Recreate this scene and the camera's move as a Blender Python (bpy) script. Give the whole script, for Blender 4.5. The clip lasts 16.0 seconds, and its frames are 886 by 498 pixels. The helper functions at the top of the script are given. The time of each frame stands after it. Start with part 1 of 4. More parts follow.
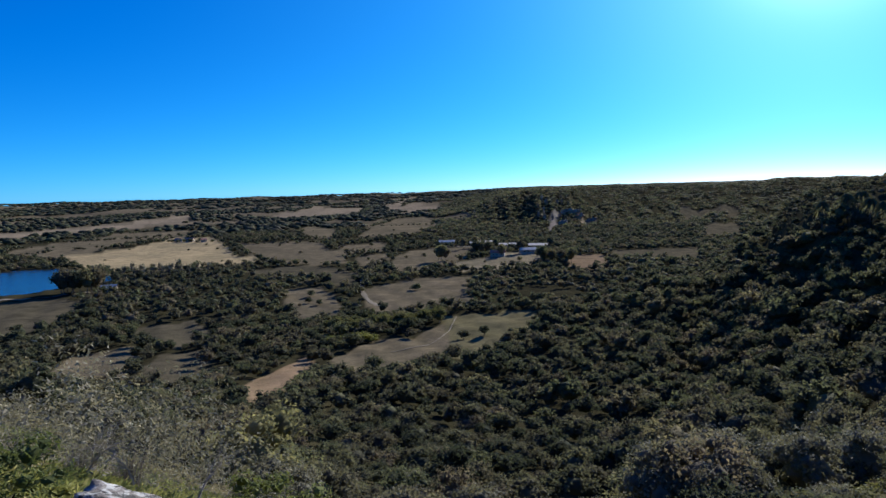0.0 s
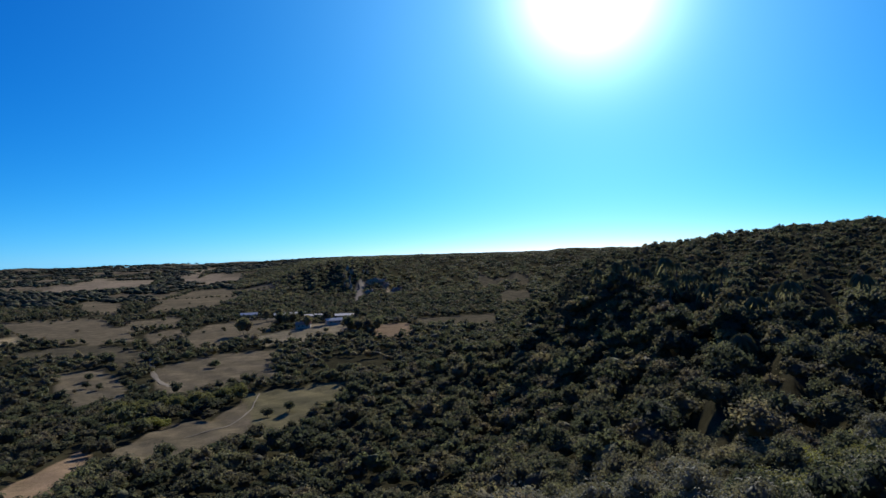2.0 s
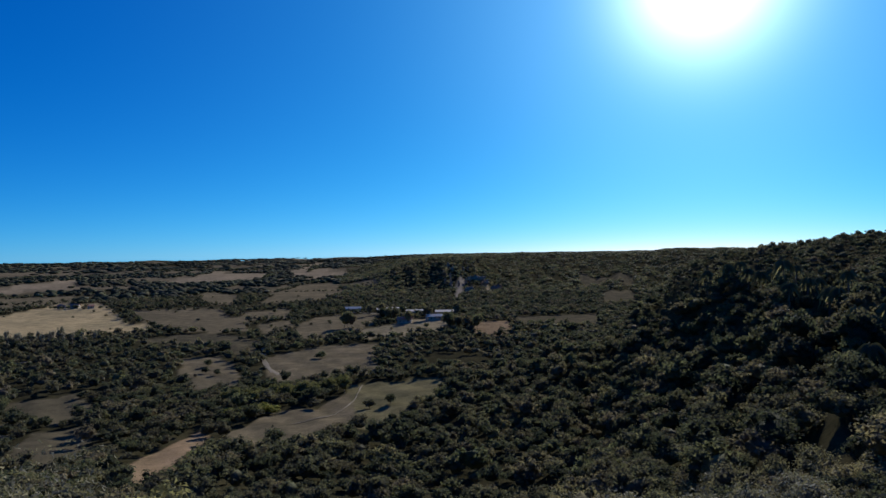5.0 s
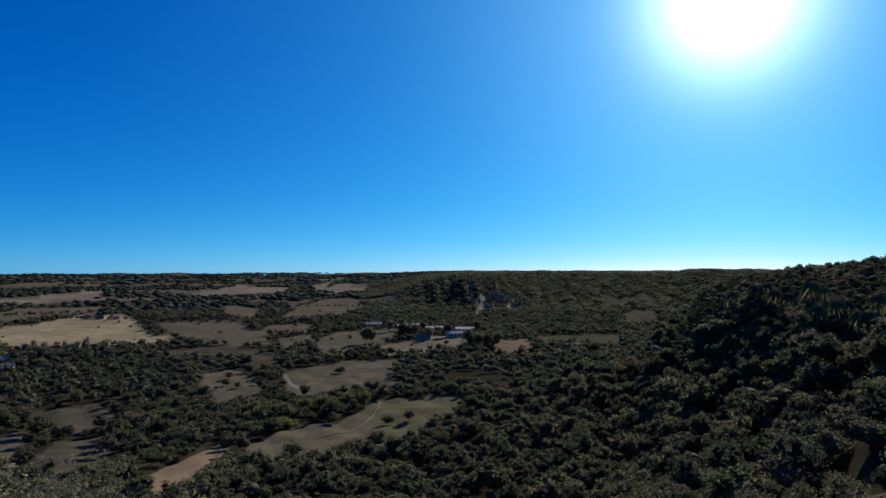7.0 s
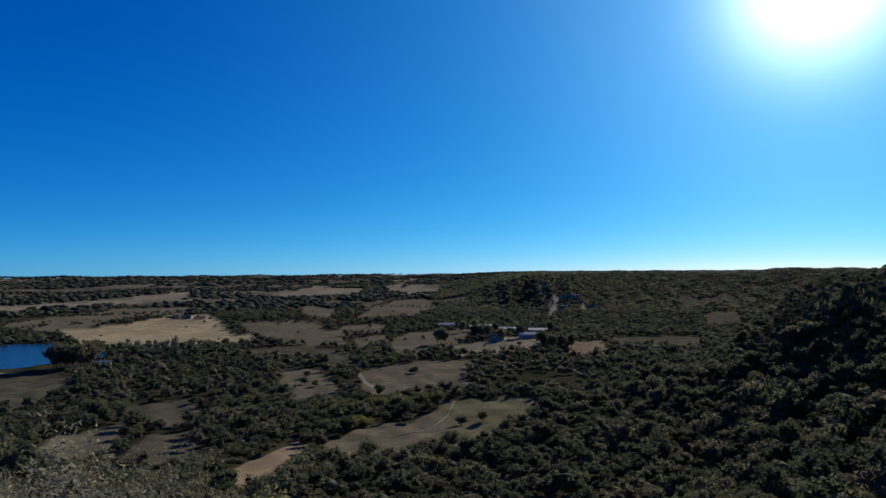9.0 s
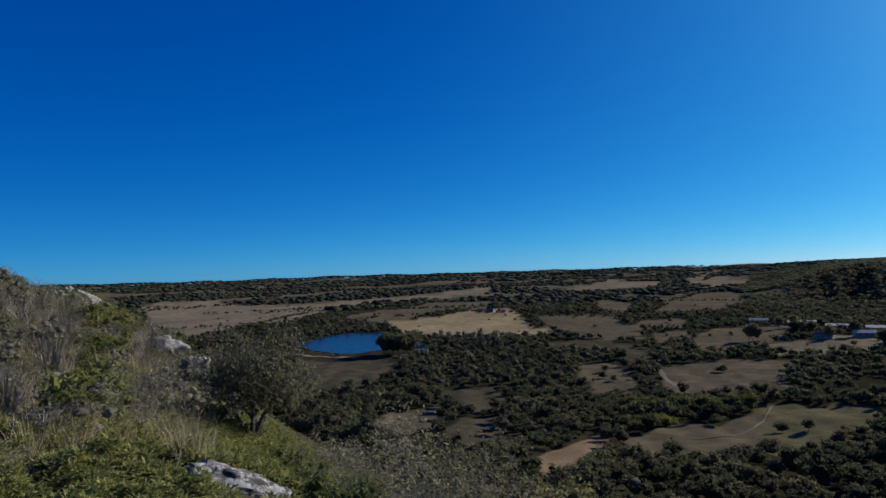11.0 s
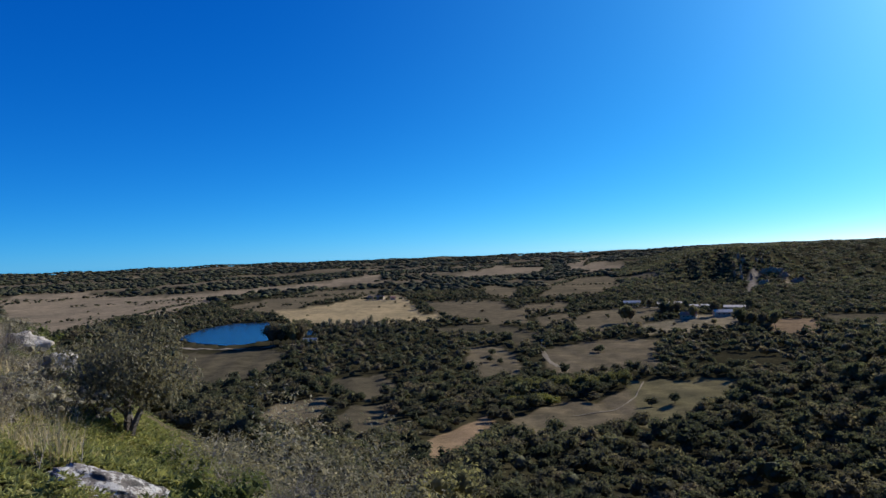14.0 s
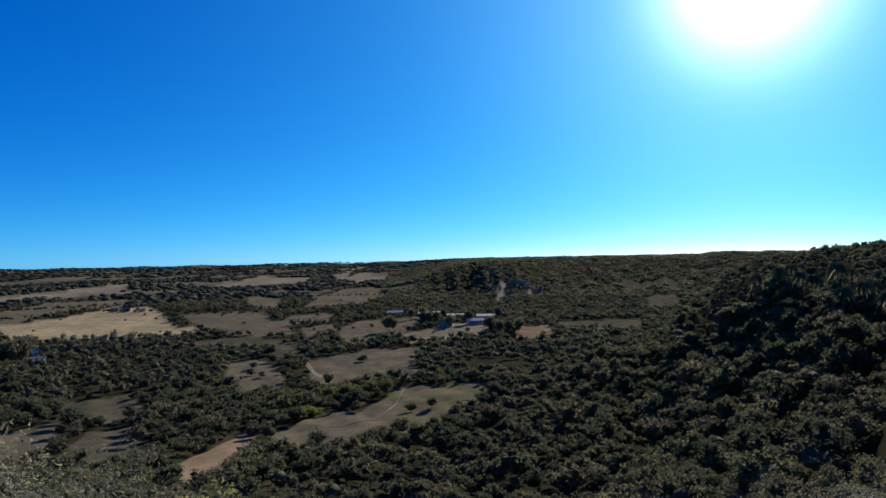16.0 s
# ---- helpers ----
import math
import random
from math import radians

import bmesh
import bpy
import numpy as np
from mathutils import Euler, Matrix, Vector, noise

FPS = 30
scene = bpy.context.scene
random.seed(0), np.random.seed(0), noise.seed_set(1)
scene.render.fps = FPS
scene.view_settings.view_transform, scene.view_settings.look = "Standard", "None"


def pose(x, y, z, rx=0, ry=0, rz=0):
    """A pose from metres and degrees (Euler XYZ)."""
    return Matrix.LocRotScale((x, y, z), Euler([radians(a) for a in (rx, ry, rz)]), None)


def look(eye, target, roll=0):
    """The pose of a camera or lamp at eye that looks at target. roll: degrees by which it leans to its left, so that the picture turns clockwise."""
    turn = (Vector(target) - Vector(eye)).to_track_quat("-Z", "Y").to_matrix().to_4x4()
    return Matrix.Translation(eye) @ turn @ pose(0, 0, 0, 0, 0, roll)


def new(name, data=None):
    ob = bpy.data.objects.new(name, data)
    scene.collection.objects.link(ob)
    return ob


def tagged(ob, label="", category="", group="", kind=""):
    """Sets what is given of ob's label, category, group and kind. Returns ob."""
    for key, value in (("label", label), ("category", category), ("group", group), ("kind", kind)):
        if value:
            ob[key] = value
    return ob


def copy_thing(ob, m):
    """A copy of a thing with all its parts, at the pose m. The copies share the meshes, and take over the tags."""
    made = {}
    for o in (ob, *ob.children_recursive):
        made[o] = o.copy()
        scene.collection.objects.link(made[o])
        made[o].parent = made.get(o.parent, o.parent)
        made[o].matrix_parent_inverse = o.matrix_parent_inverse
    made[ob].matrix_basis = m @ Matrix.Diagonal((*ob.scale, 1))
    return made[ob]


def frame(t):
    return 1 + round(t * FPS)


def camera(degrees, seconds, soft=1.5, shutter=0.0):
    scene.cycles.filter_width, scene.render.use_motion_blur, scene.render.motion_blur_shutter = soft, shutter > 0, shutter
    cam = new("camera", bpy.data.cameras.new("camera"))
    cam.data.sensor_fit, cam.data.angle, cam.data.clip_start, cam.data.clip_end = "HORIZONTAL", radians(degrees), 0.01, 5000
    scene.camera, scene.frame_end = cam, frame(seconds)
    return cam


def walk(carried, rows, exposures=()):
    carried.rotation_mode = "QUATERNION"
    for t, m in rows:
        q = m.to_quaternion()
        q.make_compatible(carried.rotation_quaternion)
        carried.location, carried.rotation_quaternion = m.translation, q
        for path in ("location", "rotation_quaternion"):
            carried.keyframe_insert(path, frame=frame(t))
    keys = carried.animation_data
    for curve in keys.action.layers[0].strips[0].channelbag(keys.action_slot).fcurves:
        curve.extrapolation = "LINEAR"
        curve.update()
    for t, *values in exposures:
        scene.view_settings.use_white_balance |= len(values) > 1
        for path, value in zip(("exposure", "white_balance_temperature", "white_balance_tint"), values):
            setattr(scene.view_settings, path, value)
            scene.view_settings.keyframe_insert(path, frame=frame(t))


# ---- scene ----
cam = camera(68.0, 16.0)
PATH = [
    (0, (-0.019, 0.179, 61.70), (-1.043, 10.084, 60.781), -1.62),
    (0.5, (0.007, 0.180, 61.70), (0.403, 10.127, 60.756), -1.63),
    (1, (0.024, 0.178, 61.70), (1.342, 10.086, 61.367), -1.52),
    (1.5, (0.032, 0.177, 61.70), (1.790, 10.021, 61.754), -1.59),
    (2, (0.034, 0.177, 61.70), (1.950, 9.991, 61.760), -1.69),
    (2.5, (0.034, 0.177, 61.70), (1.904, 10.000, 61.727), -1.90),
    (3, (0.027, 0.178, 61.70), (1.523, 10.065, 61.757), -1.20),
    (3.5, (0.021, 0.179, 61.70), (1.167, 10.113, 61.696), -1.21),
    (4, (0.013, 0.180, 61.70), (0.744, 10.153, 61.703), -0.73),
    (4.2, (0.010, 0.180, 61.70), (0.590, 10.163, 61.692), -0.91),
    (6.5, (0.005, 0.180, 61.70), (0.267, 10.172, 61.993), -0.62),
    (7, (0.001, 0.180, 61.70), (0.083, 10.175, 62.018), -0.03),
    (7.5, (-0.003, 0.180, 61.70), (-0.182, 10.174, 61.984), -0.23),
    (8, (-0.012, 0.180, 61.70), (-0.681, 10.154, 61.964), -0.22),
    (8.2, (-0.014, 0.179, 61.70), (-0.789, 10.145, 61.991), -0.24),
    (10.3, (-0.050, 0.173, 61.70), (-2.826, 9.769, 62.149), -1.11),
    (10.5, (-0.062, 0.169, 61.70), (-3.531, 9.538, 62.144), -1.08),
    (11, (-0.093, 0.154, 61.70), (-5.234, 8.726, 62.022), -1.75),
    (11.5, (-0.111, 0.142, 61.70), (-6.262, 8.023, 61.920), -1.86),
    (12, (-0.120, 0.134, 61.70), (-6.776, 7.596, 61.830), -1.96),
    (12.5, (-0.122, 0.133, 61.70), (-6.874, 7.509, 61.747), -1.62),
    (13, (-0.116, 0.138, 61.70), (-6.533, 7.807, 61.758), -2.06),
    (13.5, (-0.091, 0.155, 61.70), (-5.157, 8.775, 61.907), -2.00),
    (14, (-0.066, 0.168, 61.70), (-3.715, 9.478, 61.772), -2.15),
    (14.5, (-0.048, 0.174, 61.70), (-2.700, 9.815, 61.824), -2.34),
    (15, (-0.030, 0.177, 61.70), (-1.721, 10.033, 61.718), -2.06),
    (15.5, (-0.014, 0.179, 61.70), (-0.802, 10.148, 61.740), -1.56),
    (16, (-0.004, 0.180, 61.70), (-0.222, 10.177, 61.832), -1.09),
]
walk(cam, [(t, look(eye, target, roll)) for t, eye, target, roll in PATH], [(0, 0.77, 5800, 10), (0.5, 0.92, 5900, 10), (1, 0.85, 6000, 10), (1.5, 0.67, 6000, 10), (2, 0.54, 6000, 10), (3.5, 0.33, 5900, 10), (6.5, 0.26, 5900, 10), (8, 0.12, 5900, 10), (10.5, 0.23, 6000, 10), (11, 0.08, 6000, 10), (11.5, 0.23, 6100, 10), (12, 0.43, 6200, 10), (12.5, 0.62, 6300, 10), (13.5, 0.59, 6200, 10), (14.5, 0.62, 6100, 10), (15, 0.62, 6000, 10), (16, 0.55, 6000, 10)])

# ---- daylight: low winter sun ahead and to the right, clear sky ----
SUN_AZ, SUN_EL = -24.3, 21.2  # degrees to the left of +y; above the horizon
world = bpy.data.worlds.new("sky")
scene.world = world
world.use_nodes = True
wn, wl = world.node_tree.nodes, world.node_tree.links
sky = wn.new("ShaderNodeTexSky")
sky.sky_type = "NISHITA"
sky.sun_disc = False
sky.sun_elevation = radians(SUN_EL)
sky.sun_rotation = radians(-SUN_AZ)
sky.altitude, sky.air_density, sky.dust_density, sky.ozone_density = 150, 0.5, 0.08, 4.0
# the deep, vivid blue of a dry winter sky: each colour channel of the sky with its own strength and steepness
split, merge = wn.new("ShaderNodeSeparateColor"), wn.new("ShaderNodeCombineColor")
wl.new(sky.outputs["Color"], split.inputs[0])
for channel, steep, amount in ((0, 1.75, 0.0085), (1, 0.98, 0.070), (2, 0.58, 0.218)):
    power, scale = wn.new("ShaderNodeMath"), wn.new("ShaderNodeMath")
    power.operation, power.inputs[1].default_value = "POWER", steep
    scale.operation, scale.inputs[1].default_value = "MULTIPLY", amount
    wl.new(split.outputs[channel], power.inputs[0])
    wl.new(power.outputs[0], scale.inputs[0])
    wl.new(scale.outputs[0], merge.inputs[channel])
# the bright aureole round the sun, and the wide pale glow beyond it
to_sun = Vector((math.sin(radians(-SUN_AZ)) * math.cos(radians(SUN_EL)), math.cos(radians(-SUN_AZ)) * math.cos(radians(SUN_EL)), math.sin(radians(SUN_EL))))
coord = wn.new("ShaderNodeTexCoord")
light_of_sky = merge.outputs[0]
for reach, steep, tint in ((0.25, 4.0, (3.4, 3.4, 3.4)), (0.6, 3.0, (0.30, 0.33, 0.30)), (1.05, 2.4, (0.085, 0.34, 0.44))):
    place, round_sun, fall, glow, total = wn.new("ShaderNodeMapping"), wn.new("ShaderNodeTexGradient"), wn.new("ShaderNodeMath"), wn.new("ShaderNodeMix"), wn.new("ShaderNodeMix")
    round_sun.gradient_type = "SPHERICAL"
    place.inputs["Location"].default_value = -to_sun / reach
    place.inputs["Scale"].default_value = (1 / reach,) * 3
    wl.new(coord.outputs["Generated"], place.inputs["Vector"])
    wl.new(place.outputs["Vector"], round_sun.inputs["Vector"])
    fall.operation, fall.inputs[1].default_value = "POWER", steep
    wl.new(round_sun.outputs["Fac"], fall.inputs[0])
    glow.data_type, glow.clamp_factor, glow.inputs[6].default_value, glow.inputs[7].default_value = "RGBA", True, (0, 0, 0, 1), (*tint, 1)
    wl.new(fall.outputs[0], glow.inputs[0])
    total.data_type, total.blend_type, total.inputs[0].default_value, total.clamp_result = "RGBA", "ADD", 1.0, False
    wl.new(light_of_sky, total.inputs[6])
    wl.new(glow.outputs[2], total.inputs[7])
    light_of_sky = total.outputs[2]
wl.new(light_of_sky, wn["Background"].inputs["Color"])
wn["Background"].inputs["Strength"].default_value = 0.8
sun = new("sun", bpy.data.lights.new("sun", "SUN"))
sun.data.energy, sun.data.angle, sun.data.color = 5.0, radians(0.53), (1.0, 0.93, 0.82)
sun.matrix_world = look(
    (3000 * math.sin(radians(-SUN_AZ)), 3000 * math.cos(radians(-SUN_AZ)), 3000 * math.tan(radians(SUN_EL))), (0, 0, 0))

# ---- materials ----
def material(name, build, rough=0.9, spec=0.2):
    """A principled material; build(nodes, links, shader) wires its colour and relief."""
    m = bpy.data.materials.new(name)
    m.use_nodes = True
    n, l = m.node_tree.nodes, m.node_tree.links
    p = n["Principled BSDF"]
    p.inputs["Roughness"].default_value = rough
    p.inputs["Specular IOR Level"].default_value = spec
    build(n, l, p)
    return m


def noise_tex(n, l, scale, detail=4, rough=0.6, coord="Object"):
    t, c = n.new("ShaderNodeTexNoise"), n.new("ShaderNodeTexCoord")
    t.inputs["Scale"].default_value, t.inputs["Detail"].default_value, t.inputs["Roughness"].default_value = scale, detail, rough
    l.new(c.outputs[coord], t.inputs["Vector"])
    return t.outputs["Fac"]


def ramp(n, l, fac, stops):
    r = n.new("ShaderNodeValToRGB")
    while len(r.color_ramp.elements) < len(stops):
        r.color_ramp.elements.new(0.5)
    for e, (at, c) in zip(r.color_ramp.elements, stops):
        e.position, e.color = at, (*c, 1)
    l.new(fac, r.inputs["Fac"])
    return r.outputs["Color"]


def blend(n, l, fac, a, b, mode="MIX"):
    m = n.new("ShaderNodeMix")
    m.data_type, m.blend_type = "RGBA", mode
    for v, s in ((fac, m.inputs[0]), (a, m.inputs[6]), (b, m.inputs[7])):
        if isinstance(v, (int, float)):
            s.default_value = v
        elif isinstance(v, tuple):
            s.default_value = (*v, 1)
        else:
            l.new(v, s)
    return m.outputs[2]


def bump(n, l, p, fac, strength, distance):
    b = n.new("ShaderNodeBump")
    b.inputs["Strength"].default_value, b.inputs["Distance"].default_value = strength, distance
    l.new(fac, b.inputs["Height"])
    l.new(b.outputs["Normal"], p.inputs["Normal"])


def ground_build(n, l, p):
    a = n.new("ShaderNodeAttribute")
    a.attribute_name = "land"
    coarse = ramp(n, l, noise_tex(n, l, 0.016, 6), [(0.3, (0.72, 0.74, 0.74)), (0.7, (1.22, 1.18, 1.12))])
    mid = ramp(n, l, noise_tex(n, l, 0.11, 8, 0.7), [(0.32, (0.62, 0.64, 0.62)), (0.68, (1.3, 1.27, 1.22))])
    fine = ramp(n, l, noise_tex(n, l, 2.6, 8, 0.75), [(0.3, (0.6, 0.6, 0.58)), (0.7, (1.3, 1.3, 1.3))])
    c = blend(n, l, 1.0, a.outputs["Color"], coarse, "MULTIPLY")
    c = blend(n, l, 1.0, c, mid, "MULTIPLY")
    l.new(blend(n, l, 1.0, c, fine, "MULTIPLY"), p.inputs["Base Color"])
    bump(n, l, p, noise_tex(n, l, 1.3, 8, 0.7), 0.7, 0.25)


def foliage_build(stops, random_source, leaf=0.3, tuft=0.0):
    def build(n, l, p):
        if random_source == "object":
            tint = n.new("ShaderNodeObjectInfo").outputs["Random"]
        else:
            a = n.new("ShaderNodeAttribute")
            a.attribute_name = "tint"
            tint = a.outputs["Fac"]
        c = ramp(n, l, tint, stops)
        g = n.new("ShaderNodeNewGeometry")
        spread = ramp(n, l, g.outputs["Random Per Island"], [(0.0, (0.78, 0.8, 0.8)), (0.6, (1.0, 1.0, 1.0)), (1.0, (1.3, 1.27, 1.2))])
        c = blend(n, l, 1.0, c, spread, "MULTIPLY")
        if tuft:
            lumps = noise_tex(n, l, tuft, 5, 0.7)
            c = blend(n, l, 1.0, c, ramp(n, l, lumps, [(0.33, (0.7, 0.7, 0.7)), (0.68, (1.35, 1.35, 1.28))]), "MULTIPLY")
            bump(n, l, p, lumps, 0.8, 0.6 / tuft)
        l.new(c, p.inputs["Base Color"])
        t, mix = n.new("ShaderNodeBsdfTranslucent"), n.new("ShaderNodeMixShader")
        l.new(blend(n, l, 1.0, c, (1.2, 1.2, 1.0), "MULTIPLY"), t.inputs["Color"])
        mix.inputs[0].default_value = leaf
        l.new(p.outputs[0], mix.inputs[1])
        l.new(t.outputs[0], mix.inputs[2])
        l.new(mix.outputs[0], n["Material Output"].inputs["Surface"])
    return build


def two_tone(a, b, scale, relief=0.0, third=None, third_scale=1.0, dist=0.05):
    def build(n, l, p):
        c = ramp(n, l, noise_tex(n, l, scale, 8, 0.65), [(0.35, a), (0.65, b)])
        if third:
            m = ramp(n, l, noise_tex(n, l, third_scale, 6, 0.75), [(0.53, (0, 0, 0)), (0.6, (1, 1, 1))])
            c = blend(n, l, m, c, third)
        l.new(c, p.inputs["Base Color"])
        if relief:
            bump(n, l, p, noise_tex(n, l, scale * 3, 8, 0.7), relief, dist)
    return build


M_GROUND = material("ground_soil", ground_build, 1.0, 0.0)
WOOD_STOPS = [(0.0, (0.046, 0.052, 0.033)), (0.2, (0.074, 0.078, 0.048)), (0.38, (0.100, 0.088, 0.058)), (0.52, (0.096, 0.104, 0.056)), (0.66, (0.138, 0.112, 0.078)), (0.8, (0.122, 0.124, 0.064)), (0.9, (0.160, 0.130, 0.088)), (1.0, (0.195, 0.178, 0.085))]
M_WOODS = material("woods_foliage", foliage_build(WOOD_STOPS, "tint", 0.42, 0.9), 0.9, 0.05)
M_CROWN = material("crown_foliage", foliage_build(WOOD_STOPS, "object", 0.42, 2.5), 0.85, 0.06)
M_OLIVE = material("light_olive_foliage", foliage_build([(0, (0.10, 0.10, 0.035)), (1, (0.15, 0.142, 0.055))], "object", 0.35), 0.8, 0.08)
M_SILVER = material("silver_foliage", foliage_build([(0, (0.135, 0.124, 0.076)), (1, (0.20, 0.182, 0.116))], "object"), 0.75, 0.12)
M_YELLOW = material("yellow_green_foliage", foliage_build([(0, (0.13, 0.125, 0.042)), (0.6, (0.175, 0.165, 0.045)), (1, (0.23, 0.225, 0.04))], "object", 0.35), 0.75, 0.12)
M_LEAF = material("shrub_leaf", foliage_build([(0, (0.085, 0.10, 0.030)), (0.5, (0.155, 0.168, 0.048)), (1, (0.25, 0.235, 0.075))], "object", 0.35), 0.75, 0.12)
M_DULL = material("dull_leaf", foliage_build([(0, (0.16, 0.145, 0.095)), (1, (0.28, 0.245, 0.165))], "object", 0.3), 0.75, 0.12)
M_GNARL = material("dark_leaf", foliage_build([(0, (0.13, 0.118, 0.075)), (1, (0.15, 0.135, 0.085))], "object", 0.3), 0.75, 0.1)
M_SPRIG = material("sprig_leaf", foliage_build([(0, (0.15, 0.16, 0.055)), (0.4, (0.26, 0.265, 0.085)), (0.8, (0.37, 0.35, 0.125)), (1, (0.40, 0.335, 0.17))], "tint", 0.35), 0.75, 0.12)
M_GRASS = material("dry_grass", foliage_build([(0, (0.26, 0.21, 0.11)), (0.5, (0.42, 0.34, 0.19)), (1, (0.55, 0.45, 0.27))], "tint", 0.3), 0.7, 0.2)
M_PALM = material("palm_frond", foliage_build([(0, (0.16, 0.155, 0.085)), (1, (0.22, 0.205, 0.115))], "object", 0.5), 0.8, 0.05)
M_BARK = material("bark", two_tone((0.075, 0.06, 0.048), (0.17, 0.15, 0.125), 6, 0.5))
M_BRUSH = material("fine_twigs", two_tone((0.17, 0.14, 0.108), (0.33, 0.285, 0.228), 5.0), 0.9, 0.1)
M_TWIG = material("bleached_twig", two_tone((0.21, 0.18, 0.145), (0.45, 0.40, 0.335), 9, 0.3))


def lichen_build(n, l, p):
    c = ramp(n, l, noise_tex(n, l, 3.2, 8, 0.7), [(0.40, (0.075, 0.068, 0.06)), (0.5, (0.19, 0.163, 0.138)), (0.68, (0.33, 0.285, 0.24))])
    pale = ramp(n, l, noise_tex(n, l, 7, 8, 0.75), [(0.50, (0, 0, 0)), (0.54, (1, 1, 1))])
    c = blend(n, l, pale, c, (0.50, 0.475, 0.425))
    speck = ramp(n, l, noise_tex(n, l, 11, 8, 0.75), [(0.555, (0, 0, 0)), (0.60, (1, 1, 1))])
    l.new(blend(n, l, speck, c, (0.05, 0.046, 0.042)), p.inputs["Base Color"])
    bump(n, l, p, noise_tex(n, l, 7, 10, 0.75), 1.0, 0.06)


M_ROCK = material("lichen_rock", lichen_build, 0.92, 0.15)
M_PALE_ROCK = material("pale_rock", two_tone((0.24, 0.21, 0.175), (0.48, 0.44, 0.38), 2.6, 0.8, (0.22, 0.20, 0.18), 3.1), 0.9, 0.2)
M_CLIFF = material("cliff_rock", two_tone((0.17, 0.13, 0.088), (0.40, 0.315, 0.22), 0.3, 0.9, None, 1, 2.0), 0.95, 0.1)
M_TRACK = material("pale_dirt", two_tone((0.17, 0.142, 0.10), (0.27, 0.228, 0.168), 0.25, 0.3), 1.0, 0.0)
M_WALL = material("whitewashed_wall", two_tone((0.34, 0.28, 0.20), (0.48, 0.40, 0.30), 0.9, 0.1), 0.9, 0.05)
M_ROOF = material("weathered_metal_roof", two_tone((0.56, 0.47, 0.35), (0.76, 0.65, 0.49), 0.6, 0.1), 0.75, 0.12)
M_TILE = material("clay_tile_roof", two_tone((0.28, 0.13, 0.085), (0.42, 0.22, 0.15), 0.9, 0.3), 0.9, 0.1)
M_DARK = material("dark_opening", two_tone((0.02, 0.02, 0.02), (0.05, 0.045, 0.04), 1.5), 0.6, 0.3)


def water_build(n, l, p):
    p.inputs["Base Color"].default_value = (0.012, 0.035, 0.06, 1)
    p.inputs["IOR"].default_value = 1.33
    bump(n, l, p, noise_tex(n, l, 0.5, 6, 0.65), 0.9, 0.35)


M_WATER = material("lake_water", water_build, 0.2, 0.3)


# ---- lie of the land: valley floor, near hill with its spur, far escarpment ----
BROW = [(-420, -60), (-130, 30), (-78, 42), (-30, 16.5), (-3, 1.6), (3, -2.5), (22, -1), (50, 18), (92, 46), (140, 108), (176, 200), (200, 292), (226, 388), (330, 470), (800, 520)]


def ease(a, b, v):
    u = np.clip((v - a) / (b - a), 0, 1)
    return u * u * (3 - 2 * u)


def brow_distance(x, y):
    """Metres from the brow of the hill: positive on the valley's side."""
    best, sign = np.full(np.shape(x), 1e9), np.ones(np.shape(x))
    for (ax, ay), (bx, by) in zip(BROW, BROW[1:]):
        ux, uy = bx - ax, by - ay
        t = np.clip(((x - ax) * ux + (y - ay) * uy) / (ux * ux + uy * uy), 0, 1)
        dx, dy = x - ax - t * ux, y - ay - t * uy
        d = np.hypot(dx, dy)
        side = np.where(ux * dy - uy * dx >= 0, 1.0, -1.0)
        sign = np.where(d < best - 1e-6, side, sign)
        best = np.minimum(best, d)
    return best * sign


# the wooded combe and the spur beyond it: heights along rays from the brow, at these distances
SPUR_R = (10, 25, 45, 80, 130, 170, 200, 230, 260, 300, 340, 420, 520)
SPUR = {
    -46.0: (56, 49.5, 44.8, 42.0, 45.5, 50, 54, 58, 62, 67.5, 70, 71, 71),
    -40.0: (56, 49.0, 43.8, 40.5, 45, 49.5, 52.5, 56, 60, 65.5, 68.5, 68.5, 67),
    -35.0: (56, 48.5, 43.3, 39.0, 41, 48, 51.5, 54.5, 58, 63, 66, 65, 62),
    -30.0: (55.5, 48.0, 42.8, 37.0, 37, 44, 50.5, 53, 56, 59.5, 62, 61, 57),
    -25.0: (55.5, 48.0, 41.8, 34.0, 29, 32, 37, 48, 53.5, 57, 58.5, 55, 40),
    -22.3: (55.5, 48.0, 41.3, 32.0, 25, 23, 26, 33, 43, 50.5, 52, 36, 12),
    -20.0: (55.5, 48.0, 40.8, 30.0, 21, 18, 19, 23, 30, 35, 33, 20, 5),
    -15.6: (55, 48.5, 42, 28, 16, 10, 9, 10, 13, 16, 13, 7, 3),
}


def spur(az, r):
    """Height of the combe and spur, smoothed between the rays."""
    keys = sorted(SPUR)
    rr = np.log(np.maximum(r, 1.0))
    along = [np.interp(rr, np.log((1.0,) + SPUR_R), (59.5,) + SPUR[k]) for k in keys]
    got = along[0]
    for k0, k1, h in zip(keys, keys[1:], along[1:]):
        got = got + (h - got) * ease(k0, k1, az)
    # knolls and gullies down the flank
    rib = np.sin(az * 1.35 + r / 37) + 0.6 * np.sin(az * 0.8 - r / 21 + 1.1)
    return got + 1.5 * rib * ease(50, 110, r) * ease(330, 250, r)


